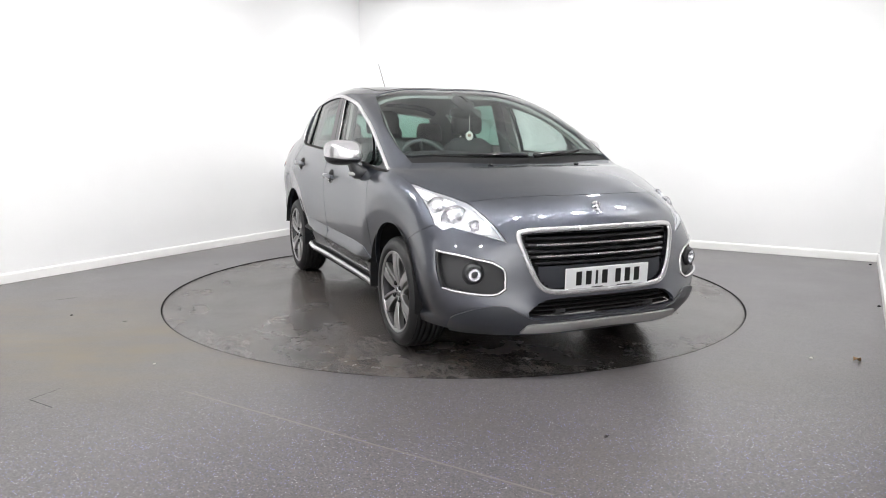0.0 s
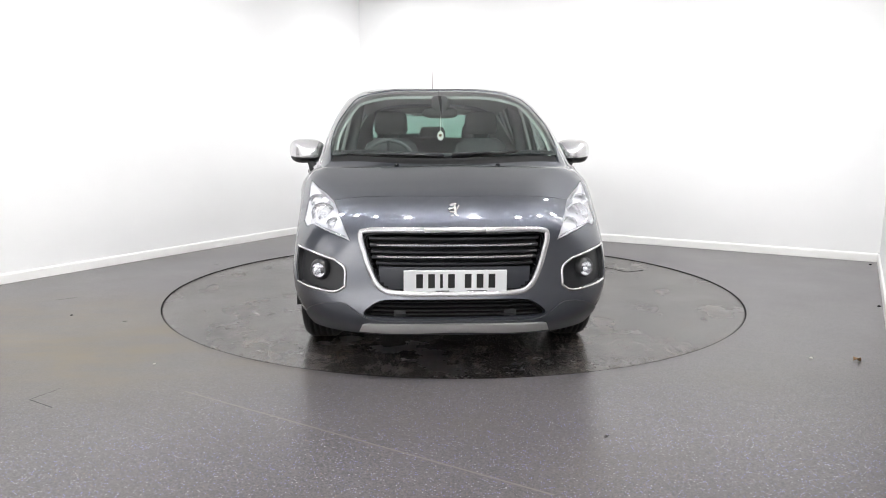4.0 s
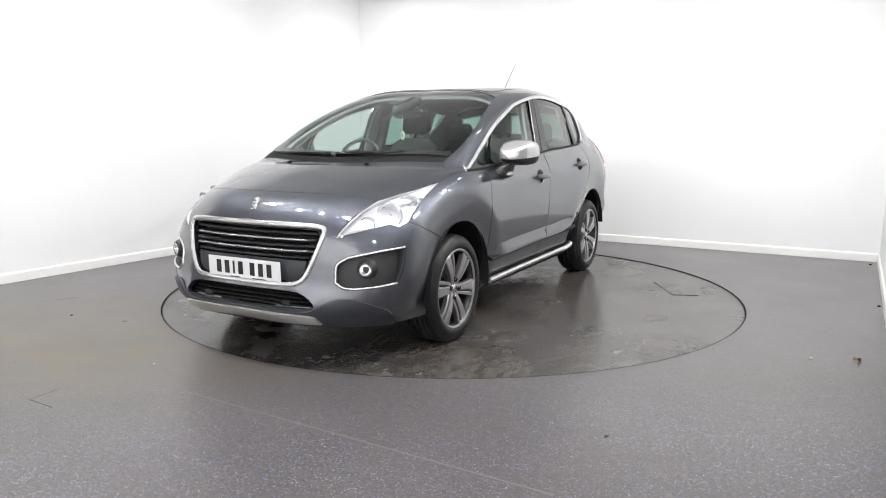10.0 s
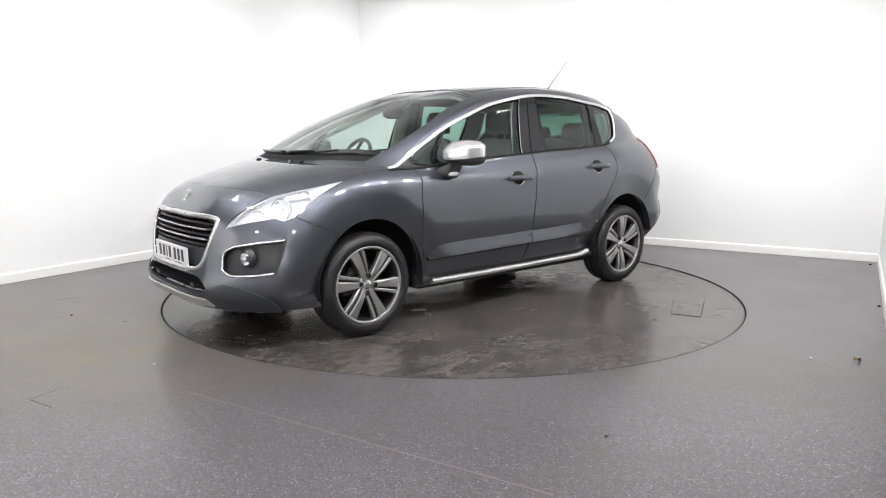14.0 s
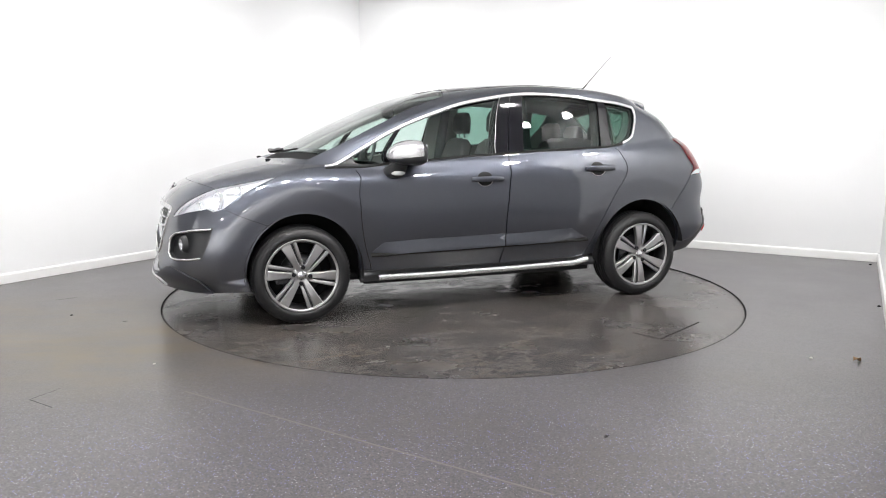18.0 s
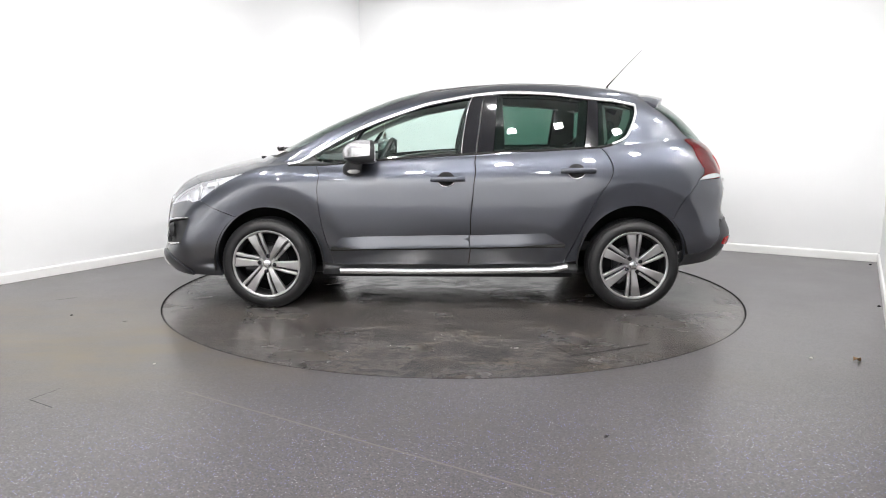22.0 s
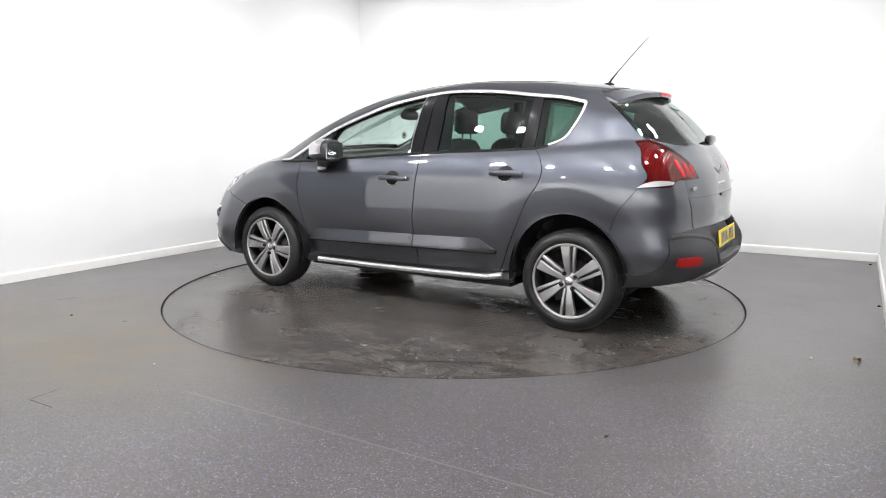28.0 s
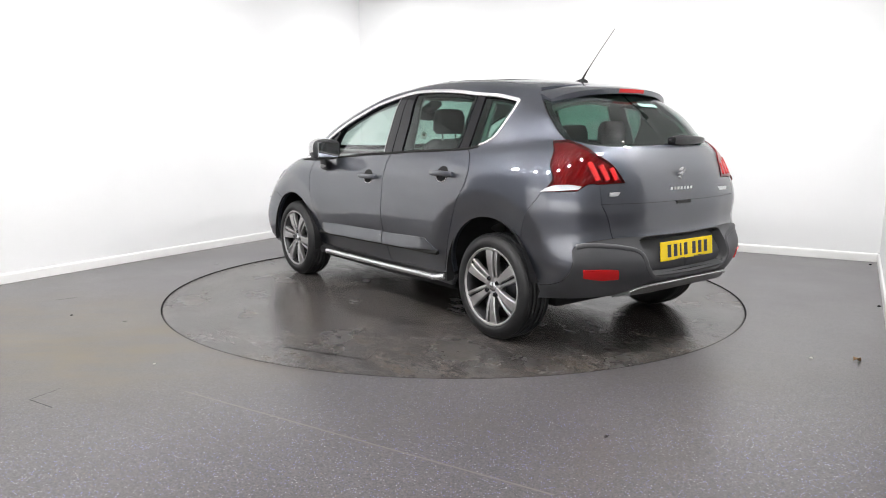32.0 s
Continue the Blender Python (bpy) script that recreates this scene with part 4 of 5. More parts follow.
# rear
bumper_gate = line((-1.979, .65, .872), (-2.0, .60, .77), (-2.012, .577, .685))
plastic_top = line((-2.012, .577, .685), (-1.945, .75, .662), (-1.91, .795, .63), (-1.918, .80, .56), (-1.845, .805, .445), (-1.76, .82, .405), (-1.675, .833, .385))
gate_bottom = line((-2.012, .577, .685), ("r", .3, .678), ("r", 0, .676))
tail_low_a = tail_low[:int(np.argmin(np.linalg.norm(tail_low - gate_edge[0], axis=1))) + 1]
tail_low_b = tail_low[len(tail_low_a) - 1:]
sides("bumper_corner", join(tail_low_a, gate_edge, bumper_gate, plastic_top, arch_r[kr:][::-1], rear_seam[::-1]), PAINT, car, "body-coloured corner of the rear bumper", depth=.02)
rear_bumper = panel("rear_bumper", skin(join(plastic_top[::-1], gate_bottom, edge(gate_bottom[-1], recess_half[0]), recess_half, edge(recess_half[-1], (LONG, 0)), low(LONG, arch_r[-1][0]), edge((arch_r[-1][0], 0), arch_r[-1])),
      mirror=True, depth=.07, lift=.004), BUMPER_PLASTIC, car, "black grained plastic rear bumper moulding")
panel("plate_recess", skin(recess_half, mirror=True, lift=-.055, gap=-.012, depth=0), BUMPER_PLASTIC, rear_bumper)
tailgate = panel("tailgate", skin(join(window_low[:1], tail_inner, tail_low_b[::-1], gate_edge, gate_low, edge(gate_low[-1], window_low[-1]), window_low[::-1]), mirror=True), PAINT, car)
panel("lower_gate", skin(join(gate_low, edge(gate_low[-1], gate_bottom[-1]), gate_bottom[::-1], bumper_gate[::-1]), mirror=True, lift=.002), PAINT, tailgate)
panel("rear_window", skin(rear_window, mirror=True, lift=-.004, depth=.006), GLASS_TINT, tailgate, "dark tinted rear window glass")
panel("window_frit", skin(rear_window, holes=[np.concatenate([shrink(rear_window, .060)])], mirror=True, lift=-.009, gap=0, depth=0), GLOSS_BLACK, tailgate, "black printed border of the rear window")
sticker = join(line(("r", .02, 1.437), ("r", .19, 1.432)), line(("r", .19, 1.432), ("r", .19, 1.412)), line(("r", .19, 1.412), ("r", .02, 1.417)), line(("r", .02, 1.417), ("r", .02, 1.437)))
panel("window_sticker", skin(sticker, side=-1, lift=.0015, depth=0, gap=0), LEGEND, tailgate, "pale green sticker on the rear window")
# ---- windows
panel("windscreen", skin(screen, mirror=True, lift=-.004, depth=.006), GLASS_CLEAR, car, "clear curved windscreen glass")

strip("screen_border", screen_base + [0, .022], .060, .001, GLOSS_BLACK, car, mirror=True, lift=-.013, label="black printed lower edge of the windscreen")


def pane(x0, x1, top0, top1):
    """A pane of the side windows between two slanting edges."""
    b, c = between(belt, x0, x1), between(chrome_line, top0, top1)
    return join(b, edge(b[-1], c[-1]), c[::-1], edge(c[0], b[0]))


quarter_run = join(between(belt, .80, .615), edge(between(belt, .80, .615)[-1], between(chrome_line, .95, .62)[-1]), between(chrome_line, .95, .62)[::-1])
sides("quarter_light", quarter_run, GLASS_CLEAR, car, "small fixed front side window", lift=-.010, depth=.004)
for k in (0, 1):
    sd = (1, -1)[k]
    fd, rd = front_doors[k], rear_doors[k]
    panel("mirror_sail", skin(join(between(belt, 1.12, .80), edge(between(belt, .8, .7)[0], between(chrome_line, .95, .62)[0]), between(chrome_line, 1.12, .95)[::-1]), side=sd, lift=-.003), PLASTIC, fd)
    panel("window_post", skin(pane(.625, .595, .63, .60), side=sd, lift=-.002, gap=0), GLOSS_BLACK, fd)
    panel("front_window", skin(pane(.60, -.085, .605, -.165), side=sd, lift=-.010, depth=.004), GLASS_CLEAR, fd, "clear front door window glass")
    panel("pillar_cover", skin(pane(-.082, -.184, -.160, -.252), side=sd, lift=-.002), GLOSS_BLACK, fd, "gloss black pillar cover")
    panel("pillar_cover", skin(pane(-.186, -.305, -.254, -.345), side=sd, lift=-.002), GLOSS_BLACK, rd, "gloss black pillar cover")
    panel("rear_side_window", skin(pane(-.303, -.936, -.342, -.970), side=sd, lift=-.010, depth=.004), GLASS_TINT, rd, "dark tinted rear door window glass")
    panel("pillar_cover", skin(pane(-.932, -1.032, -.966, -1.036), side=sd, lift=-.003), GLOSS_BLACK, rd, "gloss black pillar cover")
    b, c = between(belt, -1.03, -1.125), between(chrome_line, -1.034, -1.30)
    panel("rear_quarter_window", skin(join(b, chrome_end[::-1], c[::-1], edge(c[0], b[0])), side=sd, lift=-.010, depth=.004), GLASS_TINT, car, "dark tinted rear quarter window")
    for run, owner in ((edge(between(belt, .60, -.085)[-1], between(chrome_line, .605, -.165)[-1]), fd), (edge(between(belt, -.30, -.934)[-1], between(chrome_line, -.34, -.968)[-1]), rd)):
        strip("window_edge", run, .0030 if owner is fd else .0025, .003, SILVER if owner is fd else GLOSS_BLACK, owner, sd, label="thin bright edge of the window")
    for outer, inset, owner in ((pane(.60, -.085, .605, -.165), .020, fd), (pane(-.295, -.945, -.334, -.978), .045, rd), (join(b, chrome_end[::-1], c[::-1], edge(c[0], b[0])), .030, car)):
        panel("window_surround", skin(shrink(outer, -.02), holes=[shrink(outer, inset)], side=sd, lift=-.030, gap=0, depth=.012), TRIM, owner, "black inner window surround")
    strip("window_trim", chrome_line, .027, .010, FRAME_SILVER, car, sd, label="polished chrome strip over the side windows")
    strip("window_trim", chrome_end, .019, .009, FRAME_SILVER, car, sd, label="narrow chrome strip behind the quarter window")
    strip("belt_seal", belt, .018, .006, RUBBER, car, sd, label="black rubber belt seal")
    # door mouldings and sill
    for door, x0, x1 in ((fd, .84, -.134), (rd, -.142, -.805)):
        rise = lambda x, z: z + .035 * max(0.0, min(1.0, (.84 - x) / 1.65))
        e0 = .075 if door is fd else 0.0
        e1 = 0.0 if door is fd else .13
        top = line(("s", x0 - e0, rise(x0, .520)), ("s", (x0 + x1) / 2, rise((x0 + x1) / 2, .524)), ("s", x1 + e1, rise(x1, .524)))
        bot = line(("s", x0, rise(x0, .447)), ("s", (x0 + x1) / 2, rise((x0 + x1) / 2, .447)), ("s", x1, rise(x1, .447)))
        zb = lambda p: np.clip((.53 + .035 * (.84 - p[:, 0]) / 1.65 - p[:, 2]) / .08, 0, 1) ** 1.2 * .034 * np.clip((ends[0] - p[:, 0]) / .22, 0, 1) * np.clip((p[:, 0] - ends[1]) / .34, 0, 1)
        ends = (.85, -9) if door is fd else (9, -.815)
        panel("door_moulding", skin(join(top, edge(top[-1], bot[-1]), bot[::-1], edge(bot[0], top[0])), side=sd, lift=.001, bulge=zb, depth=.012, gap=0, grid=.018), PAINT, door, bend=False)
        strip("rubbing_strip", bot + [0, -.010], .026, .034, RUBBER, door, sd, label="thin black rubbing strip")
    sill = line(("s", .90, .285), ("s", .3, .275), ("s", -.4, .285), ("s", -.91, .305))
    panel("sill", skin(join(sill_line, sill_line_rear[1:], line(("s", -.81, .336), ("s", -.915, .33)), edge(way(("s", -.915, .33)), (way(("s", -.915, .33))[0], 0)), low(way(("s", -.915, .33))[0], way(("s", .905, .33))[0]), edge((way(("s", .905, .33))[0], 0), way(("s", .905, .33)))), side=sd, lift=.004, depth=.03), PLASTIC, car, "black plastic sill")
    strip("sill_strip", between(sill, .79, -.84), .044, .022, FRAME_SILVER, car, sd, lift=.020, label="polished metal sill strip")
    # wheel arch liners
    for cx, cz, a0, a1 in ((WHEEL_F - .02, .335, -8, 188), (WHEEL_R + .015, .355, -8, 172)):
        bm = bmesh.new()
        rows = []
        for i in range(25):
            a = radians(a0 + (a1 - a0) * i / 24)
            rows.append([bm.verts.new((cx + ARCH * 1.0 * math.cos(a) * .97, sd * y, cz + ARCH * 1.02 * math.sin(a))) for y in (.50, .70, .80, .875)])
        for r0, r1 in zip(rows, rows[1:]):
            for j in range(3):
                bm.faces.new((r0[j], r0[j + 1], r1[j + 1], r1[j]))
        bm.faces.new([r[0] for r in rows])
        part("arch_liner", smooth(bm, 40), TRIM, car, "black wheel arch liner")

# underbody
bm = bmesh.new()
box(bm, -1.62, 1.80, -.60, .60, .22, .28, .02)
box(bm, -.88, .88, -.79, .79, .225, .27, .015)
part("underbody", bm, TRIM, car)


# ---- wheels
def make_wheel():
    w = new("wheel")
    w.empty_display_size = .1
    w.parent = car
    R, r = .328, .238
    prof = [(r, -.10), (r + .012, -.108), (.27, -.112), (.30, -.106), (.313, -.092), (R - .002, -.07)]
    grooves = []
    for y in (-.05, -.02, .02, .05):
        grooves += [(R, y - .006), (R - .009, y - .004), (R - .009, y + .004), (R, y + .006)]
    prof += grooves + [(R - .002, .07), (.313, .092), (.30, .106), (.285, .111), (.283, .1125), (.265, .113), (.255, .112), (r + .014, .109), (r, .10), (r - .01, .0), (r, -.10)]
    bm = lathe(bmesh.new(), prof, segments=72)
    tyre = part("tyre", smooth(bm, 35), TYRE, w, "black rubber road tyre")
    # shallow tread blocks round the shoulder
    for y0, y1 in ((.056, .084), (-.084, -.056)):
        bm = bmesh.new()
        for i in range(66):
            m = Matrix.Rotation(-2 * math.pi * i / 66, 4, "Y") @ Matrix.Translation((R - .0075, 0, 0))
            b0 = len(bm.verts)
            box(bm, -.006, .0010, y0, y1, -.0105, .0105)
            bm.verts.ensure_lookup_table()
            bmesh.ops.transform(bm, matrix=m, verts=bm.verts[b0:])
        part("tread", bm, TYRE, tyre)
    prof = [(.236, -.09), (.222, -.085), (.212, -.02), (.214, .05), (.222, .088), (.230, .098), (.2405, .1035), (.2440, .100), (.2445, .094), (.241, .088)]
    rim = part("rim", smooth(lathe(bmesh.new(), prof, segments=72), 40), ALLOY_DARK, w, "graphite and polished alloy rim")
    bm = lathe(bmesh.new(), [(.2445, .0935), (.2448, .100), (.2415, .1055), (.235, .1050), (.2275, .0985)], segments=72)
    part("rim_edge", smooth(bm, 60), ALLOY, rim)
    # brake disc and hub behind the spokes
    bm = lathe(bmesh.new(), [(.0, .015), (.14, .015), (.14, .0), (.0, .0)], segments=40)
    part("brake_disc", smooth(bm, 30), ALLOY_DARK, w)
    bm = lathe(bmesh.new(), [(.0, -.02), (.21, -.02), (.212, -.05)], segments=40)
    part("backing_plate", smooth(bm, 30), TRIM, w)
    bm = bmesh.new()
    box(bm, .06, .165, .012, .05, -.06, .06, .012)
    part("brake_caliper", bm, ALLOY_DARK, w)

    def beam(bm, a, w0, w1, r0, r1, y0, y1, thick, skew=0.0, off0=0.0):
        """One spoke at angle a, from radius r0 to r1, face at y0..y1."""
        n = 6
        rows = []
        for i in range(n):
            f = i / (n - 1)
            rr, hw = r0 + (r1 - r0) * f, (w0 + (w1 - w0) * f ** 1.2) / 2
            y = y0 + (y1 - y0) * f + .010 * math.sin(math.pi * f)
            off = off0 + skew * f
            sec = [(-hw, y - thick), (-hw, y - .004), (-hw + .005, y), (hw - .005, y), (hw, y - .004), (hw, y - thick)]
            ring = []
            for t, yy in sec:
                t += off
                ring.append(bm.verts.new((rr * math.cos(a) - t * math.sin(a), yy, rr * math.sin(a) + t * math.cos(a))))
            rows.append(ring)
        for q0, q1 in zip(rows, rows[1:]):
            for j in range(6):
                bm.faces.new((q0[j], q0[(j + 1) % 6], q1[(j + 1) % 6], q1[j]))
        bm.faces.new(rows[0][::-1]); bm.faces.new(rows[-1])

    for i in range(6):
        a = radians(60 * i + 3)
        for name, label, beams in (("spoke", "flat machined silver spoke", [(.032, .068, .034, .231, .082, .096, .034, 0, 0)]),
                                   ("spoke_fin", "", [(.018, .025, .046, .231, .076, .095, .030, .033, .032)]),
                                   ("spoke_bridge", "", [(.090, .094, .221, .231, .091, .0955, .030, .0, .030)])):
            bm = bmesh.new()
            for w0, w1, r0, r1, y0, y1, thick, skew, off in beams:
                beam(bm, a, w0, w1, r0, r1, y0, y1, thick, skew, off)
            bmesh.ops.recalc_face_normals(bm, faces=bm.faces)
            part(name, bm, ALLOY, rim, label)
        bm = bmesh.new()
        beam(bm, a, .020, .022, .060, .222, .050, .074, .012, .024, .018)
        bmesh.ops.recalc_face_normals(bm, faces=bm.faces)
        part("spoke_slot", bm, ALLOY_DARK, rim, "dark recessed slot in the spoke")
    bm = lathe(bmesh.new(), [(.0, .088), (.024, .088), (.030, .084), (.031, .078)], segments=32)
    cap = part("centre_cap", smooth(bm, 40), CHROME, rim, "round silver wheel centre cap")
    bm = lathe(bmesh.new(), [(.031, .080), (.058, .078), (.066, .066), (.066, .03), (.0, .03)], segments=32)
    part("wheel_hub", smooth(bm, 40), ALLOY, rim)
    for i in range(4):
        a = radians(90 * i + 8)
        m = Matrix.Translation((.054 * math.cos(a), 0, .054 * math.sin(a)))
        bm = lathe(bmesh.new(), [(.0, .096), (.011, .096), (.0145, .091), (.015, .07)], segments=12, m=m)
        part("wheel_bolt", bm, GLOSS_BLACK, rim)
    return w


wheel_left = make_wheel()
wheel_left.location = (WHEEL_F, .752, HUB_Z)
for x, y, turn, spin in ((WHEEL_R, .752, 0, 39), (WHEEL_F, -.752, 180, 40), (WHEEL_R, -.752, 180, 100)):
    copy_thing(wheel_left, pose(x, y, HUB_Z, 0, spin, 0) if not turn else pose(x, y, HUB_Z, 0, 0, 180) @ pose(0, 0, 0, 0, spin, 0))

# ---- front details
panel("grille_backing", skin(grille_in, mirror=True, lift=-.075, gap=-.02, depth=0), TRIM, front_bumper)
gm = shrink(grille_half, .014)
gm[0, 0] = gm[-1, 0] = 0
grille = strip("grille_frame", gm, .030, .013, CAP_SILVER, front_bumper, mirror=True, label="wide satin chrome grille surround", lift=-.004)
panel("grille_wall", skin(join(grille_half, grille_in[::-1]), mirror=True, lift=-.010, gap=0, depth=.07), GLOSS_BLACK, front_bumper)


def across(name, z, half, hgt, dep, lift, mat, parent, label=""):
    """A bar across the nose at height z, following its curve."""
    ys = np.linspace(-half, half, 33)
    bm = bmesh.new()
    rings = []
    for y in ys:
        w = np.array([way(("f", abs(y) + 1e-4, z))])
        p, n = on_body(w)
        x = p[0][0] + lift
        rings.append([bm.verts.new((x - dx, y, z + dz)) for dx, dz in ((dep, -hgt / 2), (.004, -hgt / 2), (0, -hgt / 5), (0, hgt / 5), (.004, hgt / 2), (dep, hgt / 2))])
    for r0, r1 in zip(rings, rings[1:]):
        for j in range(6):
            bm.faces.new((r0[j], r0[(j + 1) % 6], r1[(j + 1) % 6], r1[j]))
    bm.faces.new(rings[0]); bm.faces.new(rings[-1][::-1])
    bmesh.ops.recalc_face_normals(bm, faces=bm.faces)
    return part(name, smooth(bm, 40), mat, parent, label)


for z, half in ((.725, .435), (.690, .43), (.658, .425), (.630, .42), (.600, .40)):
    across("grille_slat", z, half, .015, .05, -.024, PLASTIC, front_bumper)
for z in (.694, .636):
    across("chrome_strip", z, .395, .010, .012, -.006, CAP_SILVER, front_bumper, "thin bright chrome strip")
across("plate_bar", .527, .385, .115, .05, -.024, SATIN_DARK, front_bumper)
across("grille_badge_bar", .772, .155, .018, .02, .017, SILVER, front_bumper, "satin silver bar at the grille's top")
# lower intake
panel("intake_backing", skin(intake_half, mirror=True, lift=-.08, gap=-.02, depth=0), TRIM, front_bumper)
for z, half in ((.408, .37), (.388, .40), (.366, .42), (.346, .43)):
    across("intake_slat", z, half, .008, .05, -.03, TRIM, front_bumper)
for y in (-.28, .28):
    bm = bmesh.new()
    box(bm, 2.17, 2.195, y - .03, y + .03, .335, .37, .005)
    part("intake_bracket", bm, PLASTIC, front_bumper)
# lower lip and silver skid plate
lip = join(line((2.235, 0, .322), ("f", .42, .325), ("f", .49, .352), ("f", .56, .392), ("f", .66, .388), ("f", .74, .355), (1.95, .785, .315), (1.88, .775, .255)), edge(way((1.88, .775, .255)), (way((1.88, .775, .255))[0], 0)), low(way((1.88, .775, .255))[0], 0))
panel("lower_lip", skin(lip, mirror=True, lift=.010, gap=0, depth=.02), SATIN_DARK, front_bumper, "satin dark grey lower lip")
skid = join(line((2.225, 0, .312), ("f", .30, .311), ("f", .44, .306), ("f", .465, .300)), edge(way(("f", .465, .300)), way(("f", .482, .262))), line(("f", .482, .262), ("f", .30, .262), (2.2, 0, .262)))
panel("skid_plate", skin(skid, mirror=True, lift=.022, gap=0, depth=.03), SILVER, front_bumper, "brushed silver skid plate")


def plate(name, m, mat, parent, label):
    """A number plate 520 by 111 mm with plain dark bars in place of its characters."""
    bm = bmesh.new()
    box(bm, -.008, 0, -.26, .26, -.0555, .0555, .004)
    ob = part(name, bm, mat, parent, label)
    ob.matrix_basis = m
    y = -.197
    for i in range(7):
        wd = .014 if i == 2 else .034
        bm = bmesh.new()
        box(bm, 0, .0012, y, y + wd, -.036, .036)
        part("plate_bar", bm, PRINT, ob)
        y += wd + (.026 if i != 3 else .050)
    for k, wd in ((-.10, .07), (.06, .10)):
        bm = bmesh.new()
        box(bm, 0, .001, k, k + wd, -.053, -.049)
        part("print_bar", bm, PRINT, ob)
    return ob


plate("number_plate", pose(2.204, 0, .520, 0, 2, 0), PLATE_WHITE, front_bumper, "white front number plate with dark bars")
plate("number_plate", pose(-2.095, 0, .585, 0, -5, 180), PLATE_YELLOW, rear_bumper, "yellow rear number plate with dark bars")

# emblem: a plain upright silver shape
def emblem(m, size, parent):
    bm = bmesh.new()
    for y, z, a, b, tilt in ((.05, .0, .09, .46, 6), (-.06, .34, .24, .10, 18), (-.10, .10, .27, .07, 14), (-.06, -.14, .24, .07, -10), (-.14, -.40, .16, .07, 24), (.16, -.36, .15, .07, -30), (.22, .18, .05, .20, -24)):
        r = Matrix.Translation((0, y * size, z * size)) @ Matrix.Rotation(radians(tilt), 4, "X")
        n0 = len(bm.verts)
        bmesh.ops.create_uvsphere(bm, u_segments=12, v_segments=6, radius=1, matrix=m @ r @ Matrix.Diagonal((.006, a * size, b * size, 1)))
    part("emblem", smooth(bm), CAP_SILVER, parent, "small chrome emblem")


emblem(pose(2.087, 0, .866, 0, -32, 0), .088, front_bumper)
emblem(pose(-2.022, 0, 1.015, 0, 12, 180), .100, tailgate)
for k in range(7):
    bm = bmesh.new()
    y = .105 - k * .032
    px = on_body(np.array([way(("r", abs(y), .938))]), .002)[0][0][0]
    box(bm, px - .004, px + .004, y - .011, y + .011, .93, .947, .001)
    part("lettering_bar", bm, CHROME, tailgate)
for y0, y1, z0, mat in ((-.40, -.50, .905, CHROME), (.515, .60, .912, SILVER)):
    bm = bmesh.new()
    p, n = on_body(np.array([way(("r", (abs(y0) + abs(y1)) / 2, z0 + .01))]), .003)
    box(bm, p[0][0] - .004, p[0][0] + .004, min(y0, y1), max(y0, y1), z0, z0 + .022, .002)
    part("badge_bar", bm, mat, tailgate)

